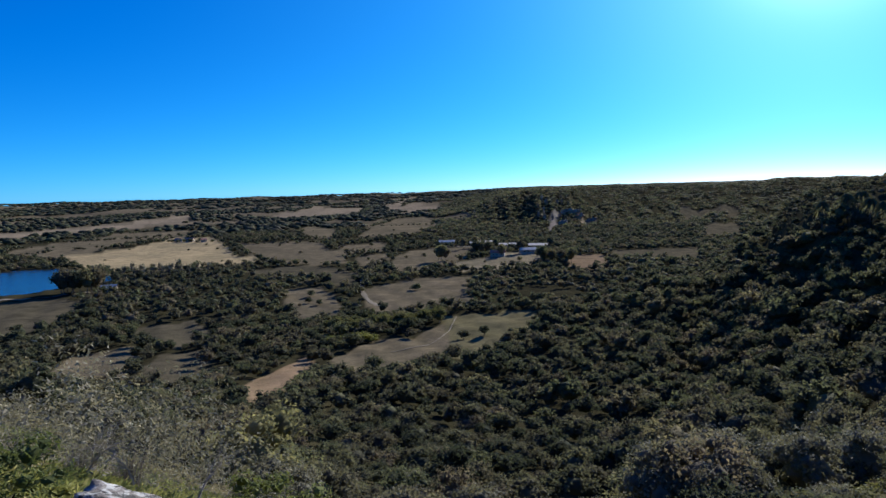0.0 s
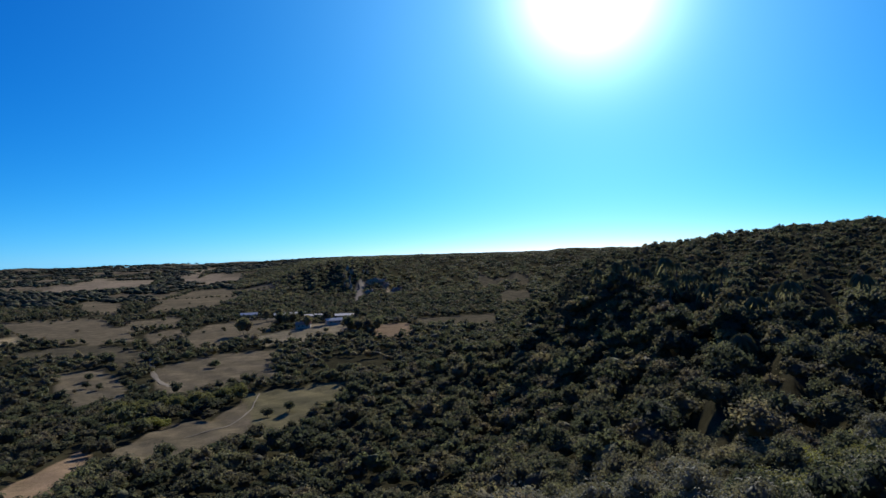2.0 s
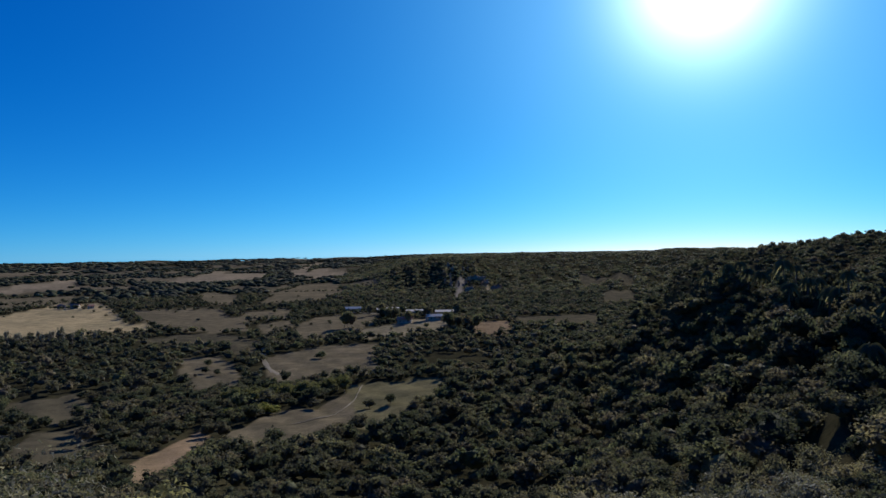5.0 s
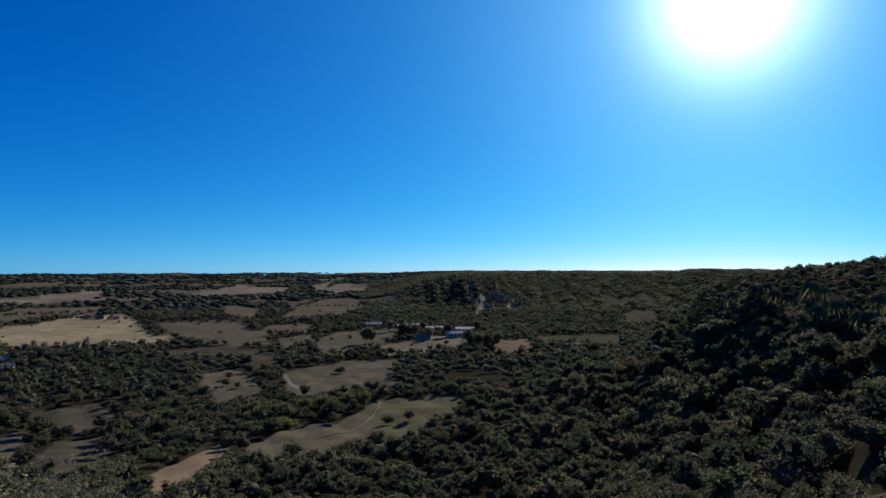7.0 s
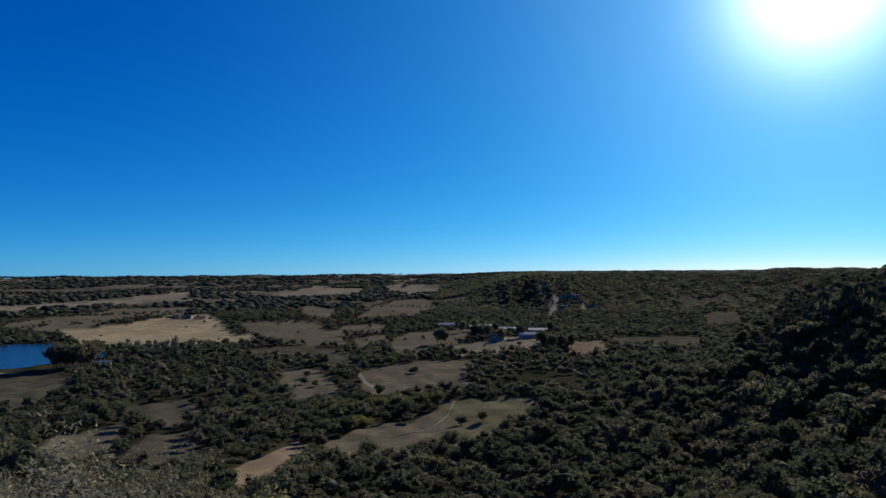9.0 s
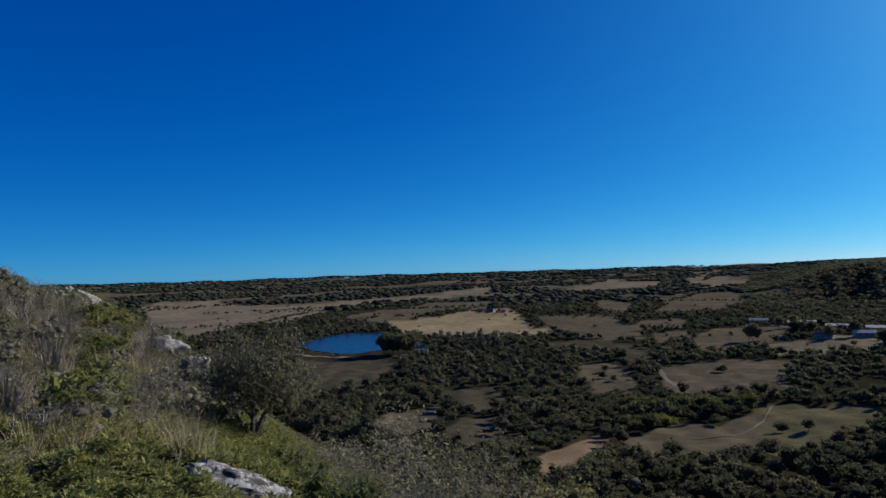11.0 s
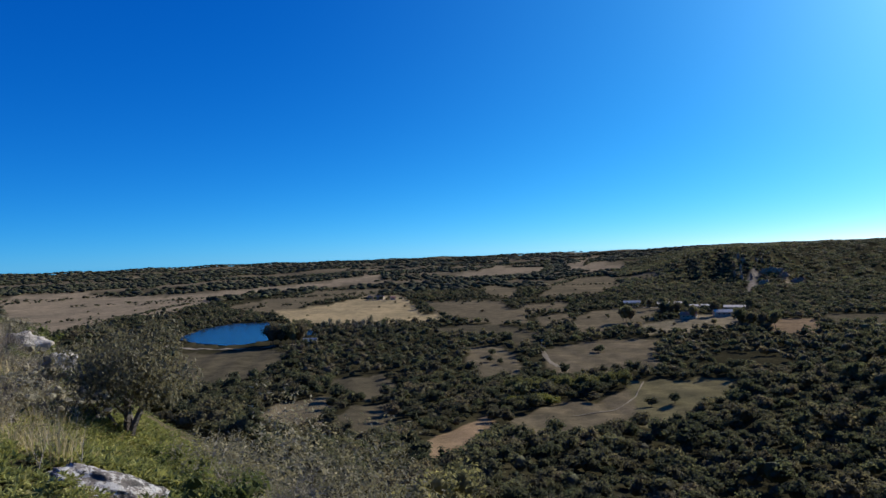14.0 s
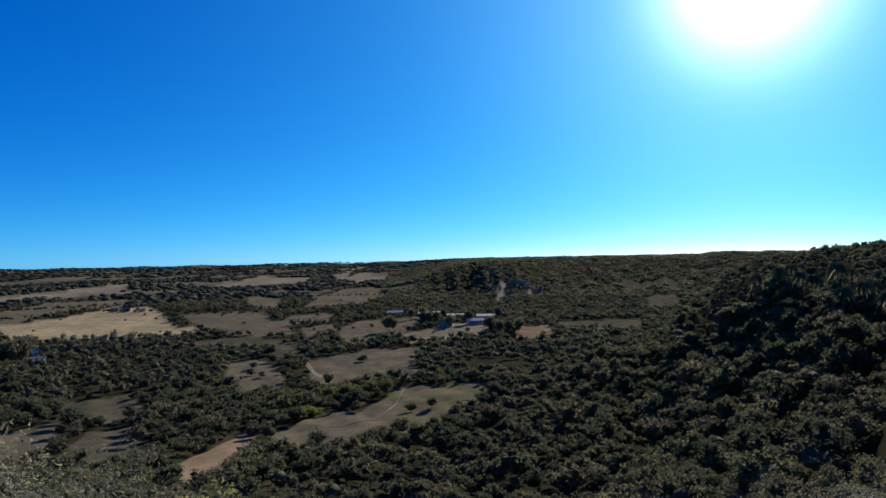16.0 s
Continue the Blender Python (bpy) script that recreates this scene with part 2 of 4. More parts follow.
def land(x, y):
    """Height of the ground, in metres, at plan points x, y."""
    x, y = np.asarray(x, float), np.asarray(y, float)
    r, az = np.hypot(x, y), np.degrees(np.arctan2(-x, y))
    s = brow_distance(x, y)
    sp = np.maximum(s, 0)
    top = 60 + 0.4 * ease(80, 190, x) - 2.2 * ease(185, 250, x)
    hill = np.where(s > 0, top * np.exp(-(sp * sp / (sp + 4)) / 64), top + (0.5 + 21.5 * ease(20, -15, x)) * (1 - np.exp(np.minimum(s, 0) / 55)))
    amp = 1.8 * ease(200, 500, r) + 5 * ease(1100, 2600, r)
    roll = np.sin(x / 83 + 1.3) * np.cos(y / 97 + 0.4) + 0.6 * np.sin(x / 190 - y / 240) + 0.5 * np.sin(y / 310 + x / 900)
    plain = 0.0080 * np.maximum(r - 700, 0) + amp * roll
    lake = np.exp(-(((x + 395) / 150) ** 2 + ((y - 515) / 130) ** 2))
    plain = plain * (1 - np.minimum(1, 1.6 * lake))
    # the escarpment to the south, with a cliffed nose, a recess beside it and a higher plateau behind
    turn = ease(6.5, -1.5, az)
    recess = ease(-4.6, -7.5, az)
    start, wide = 960 - 60 * np.exp(-((az + 4) / 2.2) ** 2) + 60 * recess, 380 + 900 * recess
    crest = 50 + 1.2 * np.sin(az * 1.9) + 9 * ease(-20.2, -20.9, az)
    bumps = (5 * np.sin(az * 2.3 + r / 140 + np.sin(az)) + 3 * np.sin(az * 4.9 - r / 90)) * ease(930, 1060, r)
    scarp = turn * (crest - plain) * ease(0, 1, (r - start) / wide) + turn * bumps * ease(1, 0.6, (r - start) / wide)
    knob = 3.5 * np.exp(-((az - 25) / 6) ** 2 - ((r - 900) / 140) ** 2)
    far = plain + scarp + knob
    whole = hill + far * (1 - np.exp(-sp / 160))
    side = ease(-8, -14.5, az) * ease(-85, -62, az) * ease(3, 12, r)
    whole = whole + (spur(az, r) * (1 - ease(500, 760, r)) + far * ease(500, 760, r) - whole) * side
    wave = 0.25 * np.sin(x / 3.1 + y / 5.3) + 0.18 * np.sin(x / 1.7 - y / 2.3 + 1)
    return whole + wave * np.clip(np.hypot(x - 0.5, y) / 12, 0.1, 1) * (r < 600)


FIELD_COLOURS = {"dry": (0.138, 0.112, 0.074), "pale": (0.225, 0.178, 0.125), "straw": (0.34, 0.262, 0.150), "tilled": (0.20, 0.142, 0.09), "moor": (0.092, 0.078, 0.052), "green": (0.132, 0.114, 0.064), "yard": (0.215, 0.175, 0.115), "scree": (0.235, 0.20, 0.16), "water": (0.10, 0.085, 0.06)}
SCRUB, HEATH = (0.040, 0.036, 0.021), (0.085, 0.073, 0.042)
FIELDS = []


def field(kind, outline):
    FIELDS.append((kind, np.array(outline, float)))


# pastures, stubble and tilled ground between the woods, in plan metres
field("pale", [(-1231, 834), (-1202, 921), (-1180, 986), (-1035, 892), (-866, 884), (-790, 956), (-646, 690), (-641, 606), (-614, 528), (-599, 491), (-579, 425)])
field("scree", [(51, 915), (60, 915), (66, 985), (56, 985)])
field("scree", [(58, 985), (68, 985), (80, 1060), (70, 1060)])
field("pale", [(-1250, 902), (-1186, 964), (-1013, 918), (-907, 918), (-753, 610), (-694, 526), (-838, 583)])
field("pale", [(-865, 1023), (-838, 1228), (-816, 1611), (-726, 1432), (-770, 1193), (-758, 929)])
field("pale", [(-795, 819), (-767, 876), (-703, 809), (-710, 731)])
field("dry", [(-579, 696), (-609, 814), (-620, 908), (-633, 1017), (-537, 1048), (-470, 935), (-501, 819), (-482, 704), (-473, 643)])
field("straw", [(-463, 640), (-434, 709), (-457, 856), (-390, 824), (-307, 692), (-269, 622), (-275, 581), (-311, 547), (-347, 535), (-414, 583)])
field("straw", [(-278, 596), (-258, 632), (-242, 609), (-248, 569)])
field("dry", [(-317, 729), (-226, 760), (-193, 683), (-164, 652), (-149, 581), (-165, 568), (-205, 590), (-265, 651)])
field("moor", [(-210, 502), (-172, 547), (-135, 506), (-113, 476), (-106, 442), (-112, 430), (-144, 480), (-178, 488)])
field("pale", [(-595, 1553), (-575, 1712), (-608, 2008), (-417, 1891), (-400, 1651), (-471, 1551)])
field("dry", [(-339, 1032), (-347, 1125), (-250, 941), (-236, 839), (-272, 848)])
field("dry", [(-182, 712), (-138, 736), (-134, 686), (-160, 675)])
field("dry", [(-142, 399), (-122, 408), (-97, 359), (-90, 334), (-102, 330), (-117, 344)])
field("dry", [(-146, 186), (-164, 224), (-150, 245), (-131, 211), (-136, 189)])
field("moor", [(-174, 282), (-152, 299), (-132, 272), (-136, 251), (-162, 267)])
field("moor", [(-327, 342), (-279, 371), (-252, 361), (-231, 317), (-234, 275), (-241, 263), (-288, 297)])
field("moor", [(-129, 225), (-120, 236), (-108, 221), (-108, 195), (-123, 202)])
field("moor", [(-109, 182), (-103, 205), (-94, 198), (-96, 167)])
field("dry", [(-103, 537), (-101, 648), (-75, 659), (-39, 684), (-37, 594), (-71, 509), (-92, 504)])
field("dry", [(-91, 395), (-75, 429), (-62, 444), (-28, 447), (-23, 384), (-36, 370), (-51, 360), (-64, 351), (-76, 349)])
field("green", [(-33, 308), (-14, 309), (13, 314), (10, 297), (-3, 278), (-10, 257), (-20, 246), (-24, 254), (-29, 272)])
field("dry", [(-31, 288), (-24, 254), (-32, 239), (-49, 221), (-57, 209), (-62, 214), (-56, 253), (-39, 258)])
field("tilled", [(-71, 159), (-76, 180), (-74, 202), (-73, 226), (-66, 212), (-61, 189), (-61, 171), (-62, 154)])
field("pale", [(-380, 1956), (-370, 2255), (-200, 1934), (-262, 1781)])
field("pale", [(-542, 2923), (-519, 3544), (-379, 3033), (-391, 2264)])
field("dry", [(-254, 1127), (-250, 1375), (-70, 1245), (-72, 1184), (-174, 1258), (-200, 925)])
field("dry", [(-203, 869), (-208, 1146), (-157, 1209), (-111, 1068), (-135, 913), (-182, 841)])
field("dry", [(-189, 703), (-147, 752), (-141, 697), (-175, 670)])
field("dry", [(-145, 594), (-120, 626), (-107, 587), (-124, 549)])
field("yard", [(-51, 529), (-25, 550), (-6, 594), (31, 614), (22, 532), (-14, 506), (-39, 495)])
field("tilled", [(49, 556), (79, 566), (71, 481), (45, 488)])
field("moor", [(315, 1288), (424, 1276), (390, 1153), (302, 1191)])
field("moor", [(248, 884), (345, 1041), (269, 795), (228, 788)])
field("moor", [(90, 600), (172, 624), (152, 542), (89, 549)])
field("pale", [(103, 1044), (146, 1156), (134, 1022), (111, 1036)])
field("water", [(-401, 420), (-430, 477), (-434, 530), (-399, 542), (-354, 521), (-311, 486), (-297, 462), (-303, 442), (-312, 426), (-320, 390), (-354, 396)])


def within(x, y, poly):
    """Which of the points lie inside the outline."""
    got = np.zeros(np.shape(x), bool)
    for (ax, ay), (bx, by) in zip(poly, np.roll(poly, -1, 0)):
        if ay != by:
            got ^= ((ay > y) != (by > y)) & (x < (bx - ax) * (y - ay) / (by - ay) + ax)
    return got


def ragged(x, y, size):
    """A smooth wandering offset, so that the edges of fields and woods are uneven."""
    return size * (np.sin(x / 9.1 + y / 23) + 0.7 * np.sin(y / 7.3 - x / 31) + 0.5 * np.sin(x / 4.1 - y / 3.7))


def in_field(u, v, poly, kind):
    """Inside the outline, or on the strip before it that the treetops overlook."""
    steps = (1.0, 1.03, 1.06, 1.09, 1.12) if kind != "moor" and np.hypot(*poly.mean(0)) < 480 else (1.0, 1.03, 1.06)
    return np.any([within(u * k, v * k, poly) for k in steps], axis=0)


def open_ground(x, y):
    """True where a field, yard or the lake leaves no room for trees."""
    size = 0.8 + np.hypot(x, y) * 0.002
    u, v = x + ragged(x, y, size), y + ragged(y + 50, x, size)
    got = np.zeros(np.shape(x), bool)
    for kind, poly in FIELDS:
        got |= in_field(u, v, poly, kind)
    return got


def mesh_object(name, verts, faces, mat, parent=None, smooth=False, attr=None):
    """A mesh object from arrays; faces all of one size. attr: (name, values) per vertex."""
    verts, faces = np.asarray(verts, np.float32), np.asarray(faces, np.int32)
    me = bpy.data.meshes.new(name)
    k = faces.shape[1]
    me.vertices.add(len(verts))
    me.vertices.foreach_set("co", verts.ravel())
    me.loops.add(faces.size)
    me.loops.foreach_set("vertex_index", faces.ravel())
    me.polygons.add(len(faces))
    me.polygons.foreach_set("loop_start", np.arange(0, faces.size, k, dtype=np.int32))
    me.polygons.foreach_set("use_smooth", np.full(len(faces), smooth))
    if attr is not None:
        values = np.asarray(attr[1], np.float32)
        if values.ndim == 1:
            me.attributes.new(attr[0], "FLOAT", "POINT").data.foreach_set("value", values)
        else:
            me.attributes.new(attr[0], "FLOAT_COLOR", "POINT").data.foreach_set("color", np.c_[values, np.ones(len(values))].astype(np.float32).ravel())
    me.materials.append(mat)
    me.update(calc_edges=True)
    ob = new(name, me)
    ob.parent = parent
    return ob


def build_ground():
    """One sheet from under the feet to the horizon, finer where the ground is looked at."""
    az = np.concatenate([np.arange(-180, -52, 4.0), np.arange(-52, 84, 0.33), np.arange(84, 180, 4.0)])
    r = np.concatenate([np.geomspace(0.35, 100, 65)[:-1], 60 / np.tan(np.radians(np.linspace(31, 0.694, 190)))])
    a, rr = np.meshgrid(np.radians(az), r)
    x, y = -rr * np.sin(a), rr * np.cos(a)
    z = land(x, y)
    n, m = len(az), len(r)
    slope = brow_distance(x, y)
    colour = np.empty((m, n, 3))
    near = ease(90, 30, np.hypot(x, y))[..., None]
    colour[:] = np.array(HEATH) * near + np.array(SCRUB) * (1 - near)
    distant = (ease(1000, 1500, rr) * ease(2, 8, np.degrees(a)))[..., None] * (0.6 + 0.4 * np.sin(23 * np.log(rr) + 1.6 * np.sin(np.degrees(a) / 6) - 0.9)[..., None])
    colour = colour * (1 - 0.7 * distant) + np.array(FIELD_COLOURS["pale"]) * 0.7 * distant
    u, v = x + ragged(x, y, 0.0012 * rr), y + ragged(y + 50, x, 0.0012 * rr)
    for kind, poly in FIELDS:
        got = within(u, v, poly) if kind in ("water", "scree") else in_field(u, v, poly, kind)
        colour[got] = FIELD_COLOURS[kind]
        if kind == "water":
            z = np.where(within(x, y, poly), np.minimum(z, -1.2), z)
    i = (np.arange(m - 1)[:, None] * n + np.arange(n)[None]).ravel()
    j = (np.arange(m - 1)[:, None] * n + (np.arange(n)[None] + 1) % n).ravel()
    quads = np.stack([i, i + n, j + n, j], 1)[:, ::-1]
    x, y, z = x.copy(), y.copy(), z.copy()
    x[0], y[0], z[0] = 0, 0, float(land(0.0, 0.01))  # the innermost ring closes to a point
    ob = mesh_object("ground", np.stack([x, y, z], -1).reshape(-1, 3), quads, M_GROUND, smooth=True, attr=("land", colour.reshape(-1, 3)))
    tagged(ob, "rolling valley of dry brown pasture, scrub and a rocky heath hillside", "ground", kind="structure")


build_ground()


def build_lake():
    poly = next(p for k, p in FIELDS if k == "water")
    pts = []
    for a, b in zip(poly, np.roll(poly, -1, 0)):
        for t in np.linspace(0, 1, 12, endpoint=False):
            q = a + (b - a) * t
            pts.append(q + 1.6 * np.array([math.sin(q[1] / 9), math.cos(q[0] / 11)]))
    pts = np.array(pts)
    bm = bmesh.new()
    bm.faces.new([bm.verts.new((x, y, 0.15)) for x, y in pts])
    bmesh.ops.triangulate(bm, faces=bm.faces[:])
    me = bpy.data.meshes.new("lake")
    bm.normal_update()
    if bm.faces[:][0].normal.z < 0:
        bmesh.ops.reverse_faces(bm, faces=bm.faces[:])
    bm.to_mesh(me)
    bm.free()
    me.materials.append(M_WATER)
    tagged(new("water", me), "deep blue reservoir reflecting the clear sky", "lake", kind="structure")


build_lake()


def ribbon(name, line, width, mat, label, category, lift=0.25):
    """A track laid on the ground along a plan line."""
    line = np.array(line, float)
    seg = np.r_[0, np.cumsum(np.hypot(*np.diff(line, axis=0).T))]
    s = np.arange(0, seg[-1], 3.0)
    px, py = np.interp(s, seg, line[:, 0]), np.interp(s, seg, line[:, 1])
    k = np.ones(7) / 7
    if len(s) > 12:
        px[3:-3], py[3:-3] = np.convolve(px, k, "valid"), np.convolve(py, k, "valid")
    tx, ty = np.gradient(px), np.gradient(py)
    ln = np.hypot(tx, ty)
    wob = width * (0.5 + 0.12 * np.sin(s / 5))
    rows = [np.stack([px + o * ty / ln * wob, py - o * tx / ln * wob], 1) for o in (-1, -0.33, 0.33, 1)]
    v = np.stack(rows, 1).reshape(-1, 2)
    z = land(v[:, 0], v[:, 1]) + lift - 0.08 * (np.arange(len(v)) % 4 % 3 == 0)
    q = [(4 * i + c, 4 * i + c + 1, 4 * i + c + 5, 4 * i + c + 4) for i in range(len(s) - 1) for c in range(3)]
    tagged(mesh_object(name, np.c_[v, z], q, mat), label, category, kind="structure")


SHORE = [(-375, 380), (-362, 374), (-342, 369), (-313, 368), (-288, 375), (-283, 390)]
ribbon("causeway", SHORE, 5, M_TRACK, "pale gravel causeway along the lake shore", "road")
ribbon("dirt_road", [(-112, 476), (-104, 449), (-92, 395), (-84, 369), (-74, 344), (-66, 335)], 2.6, M_TRACK, "pale dirt road winding past the pasture", "road")
ribbon("dirt_road", [(-283, 402), (-262, 394), (-241, 392), (-229, 405), (-207, 409)], 4, M_TRACK, "pale dirt road among trees below the lake", "road")
ribbon("farm_track", [(-26, 305), (-26, 280), (-27, 262), (-32, 241), (-46, 228)], 0.55, M_TRACK, "worn pale wheel track across the meadow", "road")
ribbon("farm_road", [(-78, 694), (-41, 668), (-24, 672), (6, 655), (30, 618)], 7, M_TRACK, "pale gravel road beside the farm sheds", "road")


# ---- vegetation shapes ----
GOLD = (1 + 5 ** 0.5) / 2
ICO_V = np.array([(-1, GOLD, 0), (1, GOLD, 0), (-1, -GOLD, 0), (1, -GOLD, 0), (0, -1, GOLD), (0, 1, GOLD), (0, -1, -GOLD), (0, 1, -GOLD), (GOLD, 0, -1), (GOLD, 0, 1), (-GOLD, 0, -1), (-GOLD, 0, 1)], float) / (1 + GOLD**2) ** 0.5
ICO_F = [(a, b, c) for a in range(12) for b in range(a + 1, 12) for c in range(b + 1, 12)
         if all(np.linalg.norm(ICO_V[p] - ICO_V[q]) < 1.06 for p, q in ((a, b), (b, c), (a, c)))]
ICO_F = np.array([f if np.cross(ICO_V[f[1]] - ICO_V[f[0]], ICO_V[f[2]] - ICO_V[f[0]]) @ ICO_V[f[0]] > 0 else f[::-1] for f in ICO_F])


def directions(rng, n, up=-0.35):
    """Unit directions, few of them pointing below."""
    d = rng.normal(size=(6 * n + 20, 3))
    d /= np.linalg.norm(d, axis=1)[:, None]
    return d[d[:, 2] > up][:n]


def leaves(rng, at, out, length, width, lean=0.8, tri=False):
    """A narrow leaf or leafy spray at each point, roughly facing out: of two triangles, or of one."""
    n = len(at)
    nor = out + lean * rng.normal(size=(n, 3))
    nor /= np.linalg.norm(nor, axis=1)[:, None]
    u = np.cross(nor, rng.normal(size=(n, 3)))
    u /= np.linalg.norm(u, axis=1)[:, None] + 1e-9
    v = np.cross(nor, u)
    s = rng.uniform(0.6, 1.3, (n, 1))
    a, b = u * length * s, v * width * s
    if tri:
        return np.stack([at - a - b, at - a + b, at + a], 1).reshape(-1, 3), np.arange(3 * n).reshape(-1, 3)
    verts = np.stack([at - a, at - b + 0.25 * nor * width, at + a, at + b + 0.25 * nor * width], 1).reshape(-1, 3)
    i = 4 * np.arange(n)[:, None]
    return verts, np.concatenate([i + (0, 1, 2), i + (0, 2, 3)])


def join(parts):
    vs, fs, k = [], [], 0
    for v, f in parts:
        vs.append(v)
        fs.append(np.asarray(f) + k)
        k += len(v)
    return np.concatenate(vs), np.concatenate(fs)


OCT_V = np.array([(1, 0, 0), (0, 1, 0), (-1, 0, 0), (0, -1, 0), (0, 0, 1), (0, 0, -1)], float)
OCT_F = np.array([(0, 1, 4), (1, 2, 4), (2, 3, 4), (3, 0, 4), (1, 0, 5), (2, 1, 5), (3, 2, 5), (0, 3, 5)])


def crown(seed, lumps, sprays, leaf, wide=1.0, tall=0.75, low=0.35, core=0.55, lean=0.4, billow=0.5):
    """A crown about 1 m in radius: uneven billows of leafy sprays round a shaded core, with gaps between. Base at z = 0."""
    rng = np.random.default_rng(seed)
    w = ICO_V * (1 + 0.2 * rng.normal(size=(12, 1)))
    parts = [(w * core * (1, 1, 0.9), ICO_F)]
    d = directions(rng, lumps, -0.15)
    cs = d * rng.uniform(0.4, 0.7, (lumps, 1))
    rs = rng.uniform(0.24, 0.46, lumps)
    if billow:
        for c, q in zip(cs, rs):
            parts.append((c + OCT_V * q * billow * (1 + 0.15 * rng.normal(size=(6, 1))), OCT_F))
    pick = rng.choice(lumps, sprays, p=rs**2 / (rs**2).sum())
    out = directions(rng, sprays, -0.3)
    at = cs[pick] + out * rs[pick][:, None] * rng.uniform(0.62, 1.05, (sprays, 1))
    parts.append(leaves(rng, at, out, leaf, leaf * 0.62, lean, True))
    v, f = join(parts)
    v = v * (wide, wide, tall) + (0, 0, tall * 0.8 + low)
    return v, f


def tube(pts, radii, sides=5):
    """A tapered limb through the points."""
    pts = np.asarray(pts, float)
    verts, k = [], len(pts)
    for i, p in enumerate(pts):
        d = pts[min(i + 1, k - 1)] - pts[max(i - 1, 0)]
        d /= np.linalg.norm(d) + 1e-9
        a = np.cross(d, (0.31, 0.95, 0.05))
        a /= np.linalg.norm(a) + 1e-9
        b = np.cross(d, a)
        for s in range(sides):
            w = 2 * math.pi * s / sides
            verts.append(p + radii[i] * (math.cos(w) * a + math.sin(w) * b))
    f = []
    for i in range(k - 1):
        for s in range(sides):
            p, q = i * sides + s, i * sides + (s + 1) % sides
            f += [(p, q, q + sides), (p, q + sides, p + sides)]
    return np.array(verts), np.array(f)


def limbs(seed, height, radius, count, spread, sides=5, twigs=0, gnarl=0.12):
    """A trunk or cluster of stems that forks into limbs and twigs."""
    rng = np.random.default_rng(seed)
    parts = []

    def grow(p, d, length, rad, depth):
        pts, rads = [p], [rad]
        for i in range(3):
            d = d + gnarl * rng.normal(size=3)
            d /= np.linalg.norm(d)
            p = p + d * length / 3
            pts.append(p)
            rads.append(rad * (1 - 0.2 * (i + 1)))
        parts.append(tube(pts, rads, sides if depth < 2 else 3))
        if depth < 1 + twigs:
            for _ in range(count if depth == 0 else 3):
                e = d + spread * rng.normal(size=3) + (0, 0, 0.15)
                at = pts[rng.integers(1, 4)] if depth else pts[rng.integers(2, 4)]
                grow(at, e / np.linalg.norm(e), length * rng.uniform(0.45, 0.75), rads[-1] * 0.75, depth + 1)

    grow(np.zeros(3), np.array((0.0, 0, 1)), height, radius, 0)
    return join(parts)


def part(name, shape, mat, parent, label="", smooth=False):
    ob = mesh_object(name, *shape, mat, parent, smooth)
    return tagged(ob, label)


def thing(name, label, category, group=""):
    return tagged(new(name), label, category, group)


def stand(x, y, turn, size, sink=0.1, squash=1.0):
    """The pose of a plant of that size on the ground at x, y."""
    z = float(land(x, y)) - sink
    return Matrix.LocRotScale((x, y, z), Euler((0, 0, turn)), (size, size, size * squash))


def scatter(rng, r0, r1, gap, a0=-50.0, a1=82.0):
    """Jittered plan points of a sector, about one for each gap by gap metres."""
    n = int(r1 / gap) + 2
    gx, gy = np.meshgrid(np.arange(-n, n), np.arange(-n // 4, n))
    x = (gx + rng.uniform(-0.45, 0.45, gx.shape)).ravel() * gap
    y = (gy + rng.uniform(-0.45, 0.45, gy.shape)).ravel() * gap
    r, az = np.hypot(x, y), np.degrees(np.arctan2(-x, y))
    ok = (r > r0) & (r <= r1) & (az > a0) & (az < a1)
    return x[ok], y[ok]


def joined(name, shapes, x, y, size, squash, mat, label, seed, tint=None, sink=0.3, smooth=True, category="woods"):
    """Many plants as one mesh, each a turned and scaled copy of one of the shapes."""
    rng = np.random.default_rng(seed)
    z = land(x, y) - sink
    which, turn = rng.integers(0, len(shapes), len(x)), rng.uniform(0, 6.283, len(x))
    tint = rng.beta(1.2, 1.7, len(x)) if tint is None else tint
    vs, fs, ts, k = [], [], [], 0
    for s, (v, f) in enumerate(shapes):
        m = which == s
        if not m.any():
            continue
        c, d = np.cos(turn[m])[:, None], np.sin(turn[m])[:, None]
        q = size[m][:, None]
        w = np.stack([(v[:, 0] * c - v[:, 1] * d) * q + x[m][:, None], (v[:, 0] * d + v[:, 1] * c) * q + y[m][:, None], v[:, 2] * q * squash[m][:, None] + z[m][:, None]], -1)
        count = m.sum()
        vs.append(w.reshape(-1, 3))
        fs.append((f[None] + len(v) * np.arange(count)[:, None, None] + k).reshape(-1, 3))
        ts.append(np.repeat(tint[m], len(v)))
        k += count * len(v)
    if not vs:
        return
    ob = mesh_object(name, np.concatenate(vs), np.concatenate(fs), mat, smooth=smooth, attr=("tint", np.concatenate(ts)))
    tagged(ob, label, category, kind="stuff")


# ---- woods ----
rng = np.random.default_rng(11)


def heath(x, y):
    """The open rocky shoulder where only shrubs and grass grow."""
    r, az = np.hypot(x, y), np.degrees(np.arctan2(-x, y))
    s = brow_distance(x, y)
    return ((az > 24) & (r < 30 + 3.0 * (az - 24)) & (s < 60)) | (r < 24) | ((az > 50) & (s < 12))


